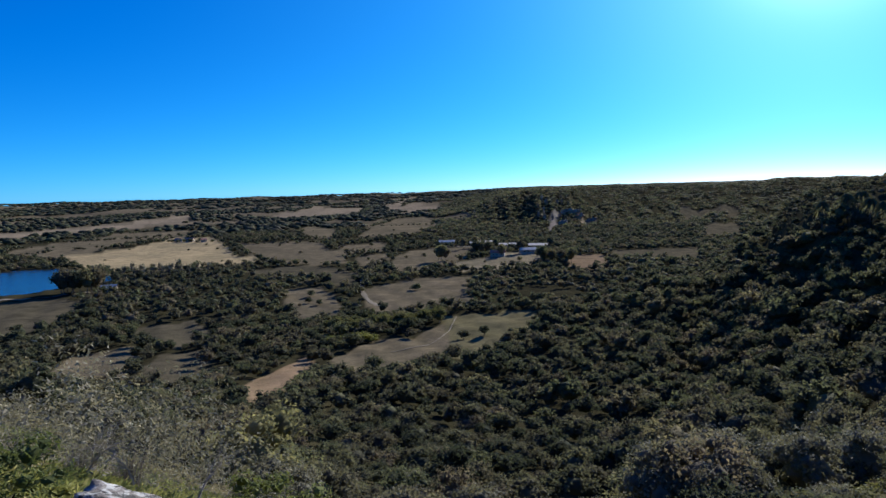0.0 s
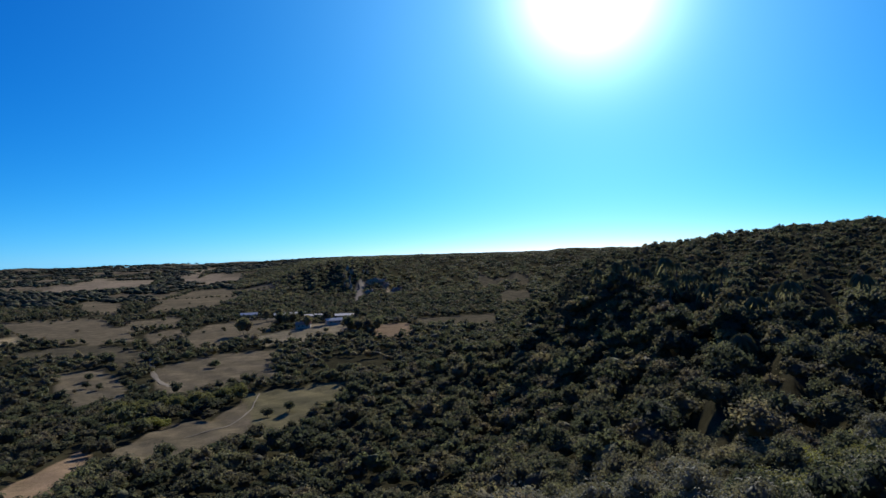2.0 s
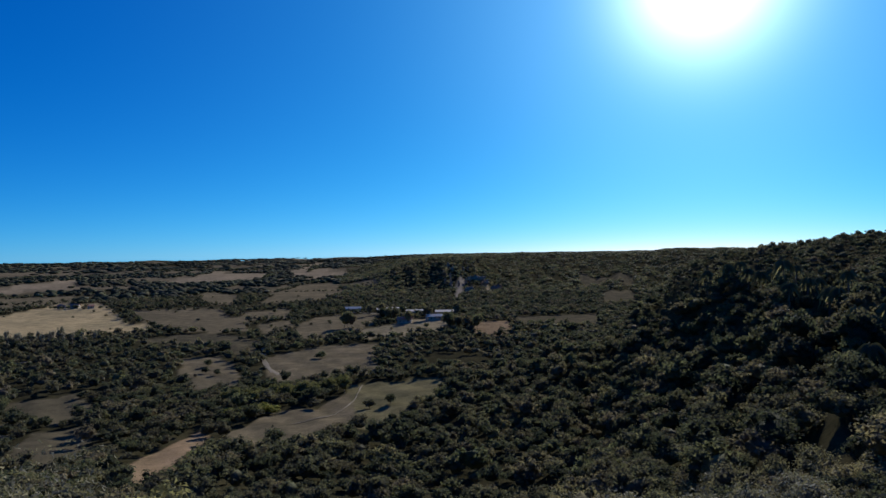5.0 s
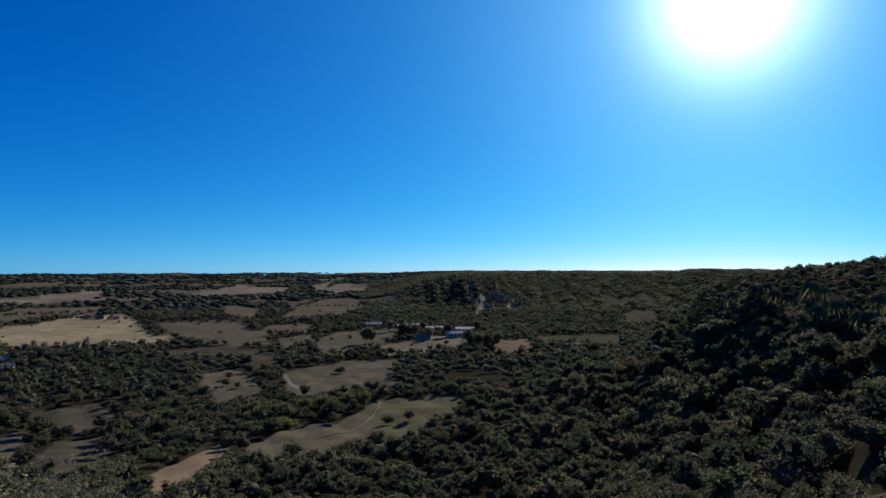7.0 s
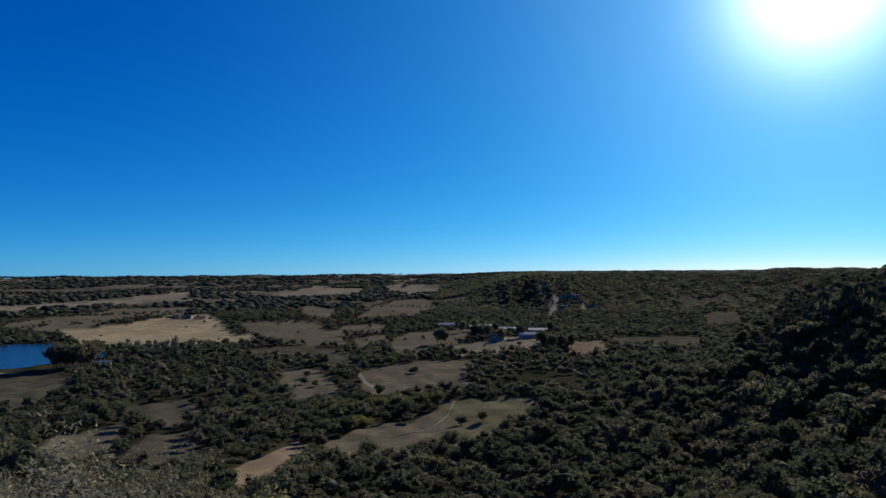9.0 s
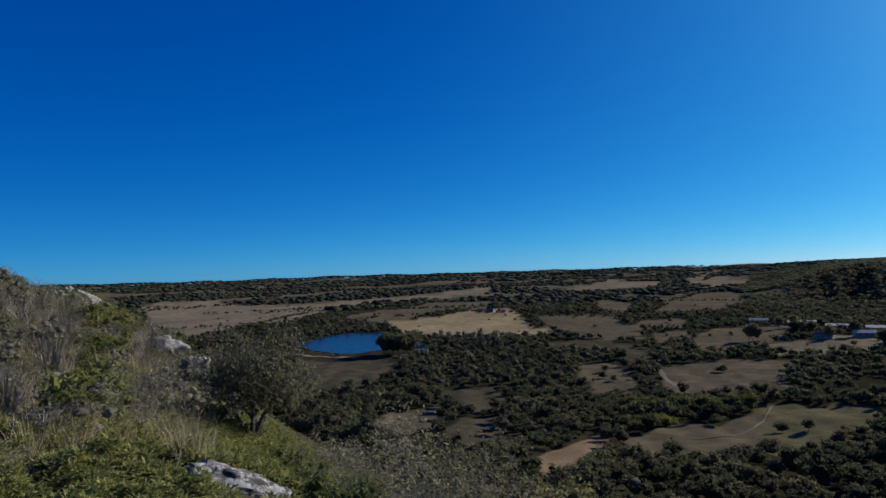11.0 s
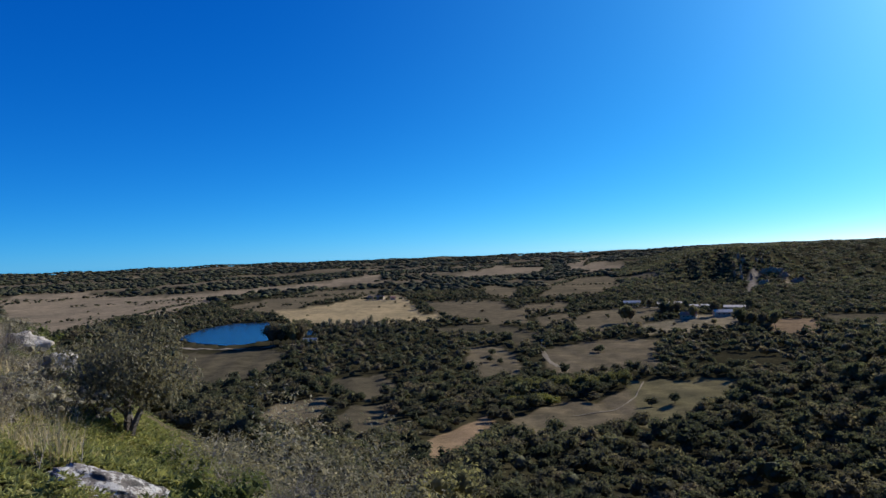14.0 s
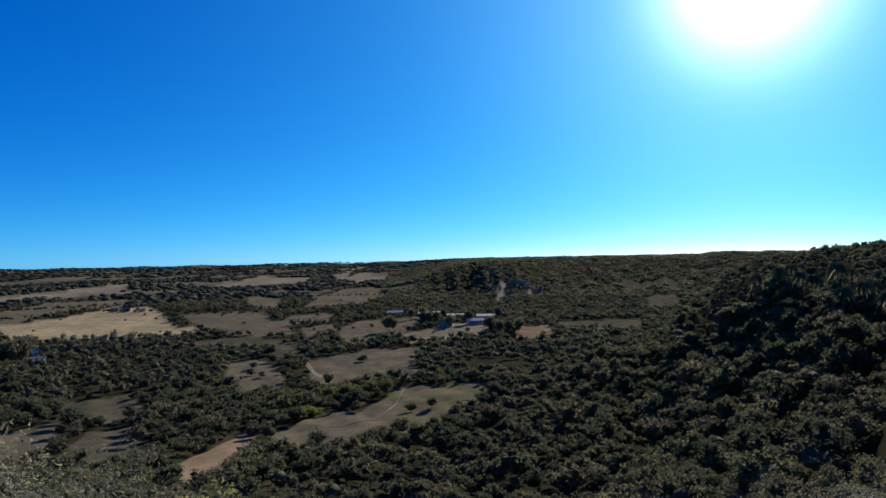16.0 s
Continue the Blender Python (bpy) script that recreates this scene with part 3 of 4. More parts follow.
def upper_slope(x, y):
    """The gentle top of the spur above the belt of palms."""
    r, az = np.hypot(x, y), np.degrees(np.arctan2(-x, y))
    edge = np.interp(az, (-50, -46, -40, -35, -30, -25, -22), (105, 118, 138, 163, 193, 231, 246))
    return (az < -20.5) & (r > edge + 6 * np.sin(az * 2.1) + 4)


FAR_SHAPES = [crown(100 + i, 4, 64, 0.145, tall=0.78, low=0.02, core=0.5, lean=0.45, billow=0.5) for i in range(10)]
MID_SHAPES = [crown(200 + i, 11, 210, 0.1, tall=0.8, low=0.12, core=0.5, lean=0.45, billow=0.5) for i in range(9)]
DIST_SHAPES = [crown(150 + i, 5, 20, 0.25, tall=0.85, low=-0.05, core=0.5, lean=0.45, billow=0) for i in range(8)]
BELT_SHAPES = [crown(170 + i, 3, 5, 0.26, tall=0.85, low=-0.05, core=0.8, lean=0.3, billow=0) for i in range(6)]
FINE_SHAPES = [crown(300 + i, 15, 560, 0.058, tall=0.82, low=0.18, core=0.5, lean=0.5, billow=0.5) for i in range(6)]

# far country: woods in ragged belts
for r0, r1, gap, small, big, low, high, seed in ((960, 2300, 19, 6.0, 11.0, 0.4, 0.65, 1), (2300, 4850, 36, 14.0, 22.0, 0.22, 0.34, 10)):
    x, y = scatter(rng, r0, r1, gap)
    r, az = np.hypot(x, y), np.degrees(np.arctan2(-x, y))
    belt = np.sin(23 * np.log(r) + 1.6 * np.sin(az / 6)) + 0.7 * np.sin(az / 3.1 + r / 260) + 0.5 * np.sin(az * 1.9 + r / 70 + 2 * np.sin(az * 0.7)) + 0.25 * rng.normal(size=len(x))
    keep = ~open_ground(x, y) & (belt < 0.5 - 0.35 * ease(18, 34, az)) & ~((az < 6) & (r < 2400)) & (az > -24)
    x, y = x[keep], y[keep]
    joined("woodland", BELT_SHAPES, x, y, rng.uniform(small, big, len(x)), rng.uniform(low, high, len(x)), M_WOODS, "distant belts of dark evergreen wood between pastures", seed, 0.55 * rng.random(len(x)))
# hedgerows between the distant pastures
hx, hy = [], []
for _ in range(70):
    az, r = 3 + 63 * rng.random() ** 1.6, 760 * (3.2 ** rng.random())
    along = radians(az) + rng.choice((0.0, 0.25, -0.25, 1.2)) + rng.uniform(-0.15, 0.15)
    s = np.arange(0, rng.uniform(60, 170) * r / 760, 0.0062 * r)
    bend = rng.uniform(-0.0012, 0.0012) * s * s
    hx.append(-r * math.sin(radians(az)) + s * math.cos(along) - bend * math.sin(along) + rng.normal(size=len(s)) * 0.002 * r)
    hy.append(r * math.cos(radians(az)) + s * math.sin(along) + bend * math.cos(along) + rng.normal(size=len(s)) * 0.002 * r)
x, y = np.concatenate(hx), np.concatenate(hy)
keep = (rng.random(len(x)) < 0.85) & ~np.any([within(x, y, p) for k, p in FIELDS if k in ("water", "straw")], axis=0)
x, y = x[keep], y[keep]
joined("hedgerow", DIST_SHAPES, x, y, 0.0042 * np.hypot(x, y) * rng.uniform(0.5, 1.3, len(x)), rng.uniform(0.55, 0.8, len(x)), M_WOODS, "dark hedgerow trees dividing the distant pastures", 7, 0.55 * rng.random(len(x)), category="hedgerow")
# the wooded escarpment, and the recess beside its nose with rough pasture between the trees
x, y = scatter(rng, 930, 1500, 9.5, -24, 7)
r, az = np.hypot(x, y), np.degrees(np.arctan2(-x, y))
gaps = np.sin(az * 1.7 + r / 55) + np.sin(r / 31 - az * 0.9) + 0.7 * np.sin(r / 90 + az * 3.1)
keep = ~open_ground(x, y) & ((az > -5) | (gaps < 1.2))
x, y = x[keep], y[keep]
joined("woodland", DIST_SHAPES, x, y, rng.uniform(4, 7.5, len(x)), rng.uniform(0.55, 0.85, len(x)), M_WOODS, "dark wood covering the far escarpment", 5)
x, y = scatter(rng, 1500, 2420, 17, -27, 6)
r, az = np.hypot(x, y), np.degrees(np.arctan2(-x, y))
gaps = np.sin(az * 1.3 + r / 80) + np.sin(r / 47 - az * 0.9)
keep = ~open_ground(x, y) & (gaps < 1.3)
x, y = x[keep], y[keep]
joined("woodland", DIST_SHAPES, x, y, rng.uniform(7, 12, len(x)), rng.uniform(0.3, 0.5, len(x)), M_WOODS, "dark wood covering the far plateau", 6)
# mid valley; the bank along the causeway is kept clear
x, y = scatter(rng, 330, 960, 7.0)
az = np.degrees(np.arctan2(-x, y))
keep = ~open_ground(x, y) & ~heath(x, y) & ((az > -23.5) | (np.hypot(x, y) < 400)) & ~upper_slope(x, y)
for (ax, ay), (bx, by) in zip(SHORE, SHORE[1:]):
    u = np.clip(((x - ax) * (bx - ax) + (y - ay) * (by - ay)) / ((bx - ax) ** 2 + (by - ay) ** 2), 0, 1)
    keep &= np.hypot(x - ax - u * (bx - ax), (y - ay - u * (by - ay))) > 22
thin = np.sin(x / 37 + 1.5 * np.sin(y / 51)) + np.sin(y / 43 - x / 90)
keep &= (thin < 1.35) | (rng.random(len(x)) < 0.3) | (x > 40)
x, y = x[keep], y[keep]
joined("woodland", FAR_SHAPES, x, y, 2.4 + 3.0 * rng.random(len(x)) ** 1.4, rng.uniform(0.7, 1.15, len(x)), M_WOODS, "dense dark green bushy wood on the valley floor", 2)
# near valley and hillside
# low scrub on the gentle top of the spur
x, y = scatter(rng, 118, 440, 3.3, -49, -20)
keep = upper_slope(x, y)
x, y = x[keep], y[keep]
joined("scrubland", FAR_SHAPES, x, y, 1.0 + 1.5 * rng.random(len(x)) ** 2, rng.uniform(0.7, 1.15, len(x)), M_WOODS, "low dense olive scrub on the hilltop", 8, category="scrub")
x, y = scatter(rng, 130, 330, 4.8)
keep = ~open_ground(x, y) & ~heath(x, y) & ~upper_slope(x, y)
x, y = x[keep], y[keep]
joined("woodland", MID_SHAPES, x, y, 1.8 + 2.2 * rng.random(len(x)) ** 1.5 + 1.3 * (rng.random(len(x)) < 0.12), rng.uniform(0.8, 1.25, len(x)), M_WOODS, "dense olive green native forest on the slope", 3)
x, y = scatter(rng, 110, 275, 5.4, -46, -14)
keep = ~upper_slope(x, y)
x, y = x[keep], y[keep]
joined("woodland", MID_SHAPES, x, y, 1.5 + 1.7 * rng.random(len(x)) ** 1.5 + 1.4 * (rng.random(len(x)) < 0.12), rng.uniform(0.8, 1.25, len(x)), M_WOODS, "dense olive green native forest on the steep flank of the spur", 9)
# nearest slope: single trees first, the rest joined
x, y = scatter(rng, 22, 130, 4.4)
keep = ~open_ground(x, y) & ~heath(x, y) & (brow_distance(x, y) > -60)
x, y = x[keep], y[keep]
order = np.argsort(np.hypot(x, y))
NEAR_X, NEAR_Y = x[order[:190]], y[order[:190]]
x, y = x[order[190:]], y[order[190:]]
joined("woodland", FINE_SHAPES, x, y, 1.9 + 2.0 * rng.random(len(x)) ** 1.6 + 0.9 * (rng.random(len(x)) < 0.12), rng.uniform(0.75, 1.15, len(x)), M_WOODS, "dense olive green native forest on the slope", 4)


def build_tree(seed, mat, label, lumps=15, sprays=1250, leaf=0.042, tall=0.85, name="tree", group="trees on the near slope", low=0.05):
    t = thing(name, label, "tree", group)
    part("trunk", limbs(seed, 0.65, 0.05, 4, 0.55, 5), M_BARK, t)
    part("crown", crown(seed + 1, lumps, sprays, leaf, tall=tall, low=low, core=0.42, lean=0.5), mat, t, smooth=True)
    return t


KINDS = [build_tree(400, M_CROWN, "bushy evergreen tree with small dark olive leaves"),
         build_tree(410, M_CROWN, "bushy evergreen tree with small dark olive leaves", 19, 1300),
         build_tree(420, M_SILVER, "rounded tree with pale silver-green leaves", 17, 2100, 0.034, name="silver_leaved_tree", group="silver-leaved trees"),
         build_tree(430, M_YELLOW, "low rounded bush-tree with dense yellow-green leaves", 26, 2600, 0.030, 0.66, "bush_tree", "yellow-green bush-trees"),
         build_tree(440, M_CROWN, "evergreen tree with a tall uneven olive crown", 17, 1250, 0.042, 1.1)]
choice = rng.choice(5, len(NEAR_X), p=(0.36, 0.25, 0.19, 0.04, 0.16))
for n, (px, py) in enumerate(zip(NEAR_X, NEAR_Y)):
    m = stand(px, py, rng.uniform(0, 6.28), 1.7 + 1.6 * rng.random() ** 1.5, 0.3, rng.uniform(0.8, 1.1))
    copy_thing(KINDS[choice[n]], m)
for n, k in enumerate(KINDS):
    k.matrix_basis = stand(-8.0 + 9 * n, 38 - 2 * n, n, 1.9, 0.3)

for k, spots in ((2, ((-1.5, 36, 1.8), (-5.5, 39, 1.9), (-9.0, 37, 1.7), (-12.5, 38, 1.8), (3.5, 40, 1.9), (-17, 42, 1.7), (-21, 49, 1.6), (-23.4, 45, 1.7), (-27, 50, 1.6), (-30.2, 54, 1.7), (-42.2, 46, 1.6), (-45, 50, 1.7), (-19, 41, 1.4))), (3, ((-32.8, 50, 1.7), (-39.7, 63, 1.7), (-38.5, 51, 1.8), (-36.5, 44, 1.3), (-41.6, 57, 1.6), (-44.4, 60, 1.7), (-26.0, 38, 1.2), (-23.5, 36, 1.0), (-29.5, 40, 1.2), (-47, 52, 1.6), (-18.0, 34, 1.0), (-33.5, 40, 1.2)))):
    for pa, pr, ps in spots:
        copy_thing(KINDS[k], stand(-pr * math.sin(radians(pa)), pr * math.cos(radians(pa)), rng.uniform(0, 6), ps, 0.3))


# ---- farmsteads, tall trees and rocks of the valley ----
def box(bm, x0, x1, y0, y1, z0, z1):
    v = [bm.verts.new(p) for p in ((x0, y0, z0), (x1, y0, z0), (x1, y1, z0), (x0, y1, z0), (x0, y0, z1), (x1, y0, z1), (x1, y1, z1), (x0, y1, z1))]
    for f in ((3, 2, 1, 0), (4, 5, 6, 7), (0, 1, 5, 4), (1, 2, 6, 5), (2, 3, 7, 6), (3, 0, 4, 7)):
        bm.faces.new([v[i] for i in f])


def solid(name, bm, mat, parent, label=""):
    me = bpy.data.meshes.new(name)
    bm.to_mesh(me)
    bm.free()
    me.materials.append(mat)
    ob = new(name, me)
    ob.parent = parent
    return tagged(ob, label)


def building(name, label, category, x, y, turn, long, deep, wall, rise, roof_mat, windows=3, door=2.0):
    """A gabled farm building: walls with gables, two roof slopes with eaves, a door and windows with frames."""
    h = thing(name, label, category, "farm buildings in the valley")
    bm = bmesh.new()
    box(bm, -long / 2, long / 2, -deep / 2, deep / 2, -1.5, wall)
    for sx in (-1, 1):
        e = sx * long / 2
        t = [bm.verts.new(p) for p in ((e, -deep / 2, wall), (e, deep / 2, wall), (e, 0, wall + rise), (e - sx * 0.25, -deep / 2, wall), (e - sx * 0.25, deep / 2, wall), (e - sx * 0.25, 0, wall + rise))]
        for f in ((0, 1, 2), (3, 5, 4), (0, 2, 5, 3), (1, 4, 5, 2)):
            bm.faces.new([t[i] for i in f])
    solid("wall", bm, M_WALL, h)
    for s in (-1, 1):
        bm = bmesh.new()
        o, e = 0.6, 0.18
        lo, top = wall - o * rise / (deep / 2), wall + rise
        pts = [(-long / 2 - o, s * (deep / 2 + o), lo), (long / 2 + o, s * (deep / 2 + o), lo), (long / 2 + o, 0, top), (-long / 2 - o, 0, top)]
        a = [bm.verts.new((px, py, pz + 0.03)) for px, py, pz in pts]
        b = [bm.verts.new((px, py, pz + 0.03 + e)) for px, py, pz in pts]
        for f in ((0, 1, 2, 3),):
            bm.faces.new([a[i] for i in f])
            bm.faces.new([b[i] for i in reversed(f)])
        for i in range(4):
            bm.faces.new((a[i], b[i], b[(i + 1) % 4], a[(i + 1) % 4]))
        bmesh.ops.recalc_face_normals(bm, faces=bm.faces[:])
        solid("roof", bm, roof_mat, h)
    for i in range(windows):
        wx = -long / 2 + long * (i + 0.8) / (windows + 0.6)
        bm = bmesh.new()
        box(bm, wx - 0.7, wx + 0.7, -deep / 2 - 0.06, -deep / 2 + 0.02, 1.0, 2.2)
        w = solid("window", bm, M_DARK, h)
        bm = bmesh.new()
        for a, b, c, d in ((-0.82, -0.7, 1.0, 2.2), (0.7, 0.82, 1.0, 2.2), (-0.82, 0.82, 2.2, 2.32), (-0.82, 0.82, 0.88, 1.0)):
            box(bm, wx + a, wx + b, -deep / 2 - 0.1, -deep / 2 + 0.02, c, d)
        solid("window_frame", bm, M_ROOF, w)
    bm = bmesh.new()
    box(bm, long / 2 - 0.02, long / 2 + 0.06, -door / 2, door / 2, 0, min(2.6, wall - 0.2))
    solid("door", bm, M_DARK, h)
    h.matrix_basis = pose(x, y, float(land(x, y)) + 0.3, 0, 0, turn)


building("farm_shed", "long low farm shed with a pale metal roof", "shed", -27, 688, 4, 30, 11, 2.8, 1.4, M_ROOF, 5, 4)
building("farm_shed", "farm shed with a pale metal roof beside the yard", "shed", 22, 640, -6, 26, 11, 2.8, 1.4, M_ROOF, 4, 4)
building("farm_shed", "long low farm shed with a pale metal roof", "shed", -2, 652, 2, 18, 10, 2.8, 1.3, M_ROOF, 3, 4)
building("farm_shed", "small farm shed with a pale metal roof", "shed", -68, 700, 5, 16, 8, 3.2, 1.5, M_ROOF, 2, 3)
building("farmhouse", "white farmhouse with a pale roof among trees", "house", 15, 582, 12, 14, 8, 3.0, 1.6, M_ROOF)
building("farmhouse", "white farmhouse with a clay tile roof", "house", -11, 566, -8, 12, 8, 3.0, 1.8, M_TILE)
building("farmhouse", "white farmhouse on a bare knoll among small trees", "house", -389, 764, 6, 9, 7, 3.0, 1.6, M_TILE)
building("farmhouse", "small white farmhouse on a bare knoll", "house", -407, 769, -24, 7, 6, 2.8, 1.6, M_TILE)
building("farm_shed", "small pale shed on a bare knoll", "shed", -368, 757, 38, 6, 5, 2.6, 1.3, M_TILE, 1)
building("farmhouse", "small white house by the lake road among trees", "house", -262, 402, 20, 9, 6, 2.8, 1.5, M_ROOF, 2)

rng = np.random.default_rng(23)
TALL = build_tree(600, M_CROWN, "tall dark eucalyptus tree with a narrow ragged crown", 20, 900, 0.075, 1.3, "eucalyptus_tree", "eucalyptus trees in the valley", 0.05)
LONE = build_tree(620, M_CROWN, "lone round evergreen tree in a pasture", 12, 900, 0.075, 0.85, "pasture_tree", "single trees in the pastures", -0.05)
WILLOW = build_tree(660, M_OLIVE, "tall soft yellow-green tree in a row by the meadow", 16, 900, 0.065, 1.15, "meadow_tree", "light green trees by the meadow", 0.0)
BARE = thing("bare_tree", "tall grey leafless tree in a row by the field", "tree", "bare trees by the lake road")
part("trunk", limbs(640, 1.1, 0.045, 6, 0.28, 5, 2), M_BARK, BARE)
part("crown", crown(642, 10, 150, 0.10, 0.55, 1.1, 0.5, 0.2), M_DULL, BARE)


def plant(kind, spots, low, high):
    for x, y in spots:
        copy_thing(kind, stand(x, y, rng.uniform(0, 6.28), rng.uniform(low, high), 0.4, rng.uniform(0.9, 1.1)))


plant(TALL, [(-287, 390), (-282, 386), (-277, 388), (-284, 396), (-278, 396), (-272, 394), (-276, 404), (-270, 402), (-280, 410), (-274, 412)], 6.4, 8.0)
plant(TALL, [(-57, 540), (-54, 543), (-60, 543), (-26, 584), (-20, 586), (-31, 588), (-8, 562), (24, 508), (31, 502), (38, 499), (45, 494), (28, 512), (40, 507), (9, 584), (-36, 660), (-14, 640), (38, 634), (-46, 640), (14, 625)], 4.6, 6.2)
plant(LONE, [(-19, 254), (-11, 257)], 3.0, 3.4)
plant(LONE, [(-60, 393), (-57, 392), (-25, 409), (-79, 593), (7, 523), (-150, 700), (-230, 745), (-110, 590), (52, 545), (22, 560), (-160, 388), (-135, 372), (-117, 372), (-112, 352), (-104, 345), (-108, 420)], 2.4, 3.6)
plant(LONE, [(-385, 757), (-393, 756), (-403, 760), (-411, 763), (-372, 751), (-420, 770), (-400, 757), (-398, 774), (-378, 768), (-370, 745), (-355, 752), (-494, 938), (-480, 940), (-505, 930), (-469, 938), (-430, 775), (-484, 700), (-492, 705), (-540, 715)], 2.4, 3.8)
plant(LONE, [(-ar * math.sin(radians(a)), ar * math.cos(radians(a))) for a, ar in ((-3.2, 1340), (-4.0, 1330), (-7.4, 2200), (-8.9, 2280), (-9.2, 2290), (-10.5, 2280), (-10.8, 2300), (-11.5, 2290), (-12.1, 2280))], 5.5, 8.5)
plant(BARE, [(-282 + 4.2 * i, 452 + 3.0 * (i % 3) + 1.3 * i) for i in range(12)], 4.6, 6.4)
plant(LONE, [(-312 + 8 * i, 722 - 13 * i + 3 * (i % 2)) for i in range(10)], 1.6, 2.4)
plant(KINDS[3], [(-71, 244), (-67, 243), (-64, 245), (-61, 246), (-58, 249), (-55, 250)], 1.7, 2.3)
# the light green row between the road and the meadow
plant(WILLOW, [(-74 + 1.9 * i + 2.0 * (i % 3), 272 + 1.0 * i + 4.5 * (i % 2) - 3 * (i % 3)) for i in range(22)], 2.7, 3.9)
# single small trees dotted over the pastures
gx, gy = scatter(rng, 350, 1000, 34, -12, 50)
dots = [(px, py) for px, py in zip(gx, gy) if rng.random() < 0.22 and open_ground(np.array([px]), np.array([py]))[0] and not within(np.array([px]), np.array([py]), next(p for k, p in FIELDS if k == "water"))[0]]
plant(LONE, dots[:60], 1.2, 2.6)
TALL.matrix_basis, LONE.matrix_basis, BARE.matrix_basis = stand(-289, 399, 1, 6.4, 0.4), stand(-210, 640, 2, 2.6, 0.4), stand(-226, 470, 0, 5.2, 0.4)
WILLOW.matrix_basis = stand(-78, 270, 1, 3.0, 0.4)


def palm_shape(seed, fronds=60):
    """Drooping feathery fronds round the head of a palm, 1 m long, head at the origin."""
    rg = np.random.default_rng(seed)
    parts = []
    for i in range(fronds):
        a, lift = i * 2.4 + rg.uniform(-0.2, 0.2), rg.uniform(-0.5, 1.2)
        d = np.array((math.cos(a), math.sin(a), 0))
        side = np.array((-math.sin(a), math.cos(a), 0))
        t = np.linspace(0, 1, 7)
        length = rg.uniform(0.6, 1.1)
        mid = d * (t * length * math.cos(lift * 0.6))[:, None] + np.array((0, 0, 1)) * (length * (lift * 0.7 * t - (0.62 + 0.4 * abs(lift)) * t**2.0))[:, None]
        w = 0.06 * np.sin(np.pi * np.clip(t * 0.9 + 0.08, 0, 1))
        drop = np.array((0, 0, -0.13))
        v = np.concatenate([mid, mid + side * w[:, None] + drop, mid - side * w[:, None] + drop])
        f = []
        for k in range(6):
            f += [(k, k + 1, 7 + k + 1), (k, 8 + k, 7 + k), (k, 14 + k + 1, k + 1), (k, 14 + k, 15 + k)]
        parts.append((v, np.array(f)))
    return join(parts)


PALM = thing("palm_tree", "tall palm with drooping grey-green fronds above the forest", "palm", "palms on the wooded slope")
part("trunk", tube([(0, 0, -0.5), (0.05, 0, 0.9), (0.02, 0.04, 2.1)], (0.10, 0.08, 0.07), 7), M_BARK, PALM)
v, f = palm_shape(700)
part("crown", (v * 1.1 + (0.02, 0.04, 2.1), f), M_PALM, PALM)
for pa, pr in ((-25.8, 228), (-26.6, 232), (-27.2, 217), (-28.1, 209), (-28.9, 212), (-29.7, 196), (-30.5, 202), (-31.3, 184), (-32.7, 173), (-33.3, 170), (-33.9, 178), (-37.2, 150), (-37.9, 152), (-38.8, 143), (-32.7, 151), (-34.5, 141), (-35.2, 123), (-36.4, 147), (-41.0, 132), (-30.0, 176), (-24.2, 238), (-43.5, 140)):
    px, py = -pr * math.sin(radians(pa)), pr * math.cos(radians(pa))
    copy_thing(PALM, stand(px, py, rng.uniform(0, 6), rng.uniform(2.0, 2.7), 0.2, rng.uniform(1.2, 1.6)))
PALM.matrix_basis = stand(-190 * math.sin(radians(-31.9)), 190 * math.cos(radians(-31.9)), 1.0, 2.8, 0.2)


# ---- foreground: rocks, shrubs and grass on the shoulder ----
def spot(az, r):
    a = radians(az + 0.55)
    return -r * math.sin(a), r * math.cos(a)


def rock(name, seed, size, mat, label, az, r, turn=0.0, sink=0.35, rough=0.16, cuts=4, tilt=(0.05, 0.04), level=False):
    """A weathered boulder or slab: a cut, cracked and worn lump, set into the ground."""
    rg = np.random.default_rng(seed)
    x, y = spot(az, r)
    bm = bmesh.new()
    bmesh.ops.create_icosphere(bm, subdivisions=cuts, radius=1.0)
    planes = [Vector(d).normalized() for d in rg.normal(size=(9, 3))] + [Vector((0.05, 0.03, 1)).normalized()]
    off = Vector(rg.uniform(0, 50, 3))
    for v in bm.verts:
        p = v.co.copy()
        for n in planes:
            over = p.dot(n) - 0.72
            if over > 0:
                p -= n * over * 0.92
        p *= 1 + rough * noise.fractal(p * 2.1 + off, 1.0, 2.0, 5) + 0.6 * rough * abs(noise.noise(p * 5.3 + off))
        v.co = Vector((p.x * size[0], p.y * size[1], p.z * size[2]))
    me = bpy.data.meshes.new(name)
    bm.to_mesh(me)
    bm.free()
    me.materials.append(mat)
    for q in me.polygons:
        q.use_smooth = True
    ob = new(name, me)
    up = Vector((float(land(x - 0.6, y) - land(x + 0.6, y)), float(land(x, y - 0.6) - land(x, y + 0.6)), 1.2)).normalized()
    if level:
        up = Vector((0, 0, 1))
    lie = up.to_track_quat("Z", "Y").to_matrix().to_4x4()
    ob.matrix_world = Matrix.Translation((x, y, float(land(x, y)) + size[2] * (0.7 - 2 * sink))) @ lie @ Euler((*tilt, turn)).to_matrix().to_4x4()
    return tagged(ob, label, "rock")


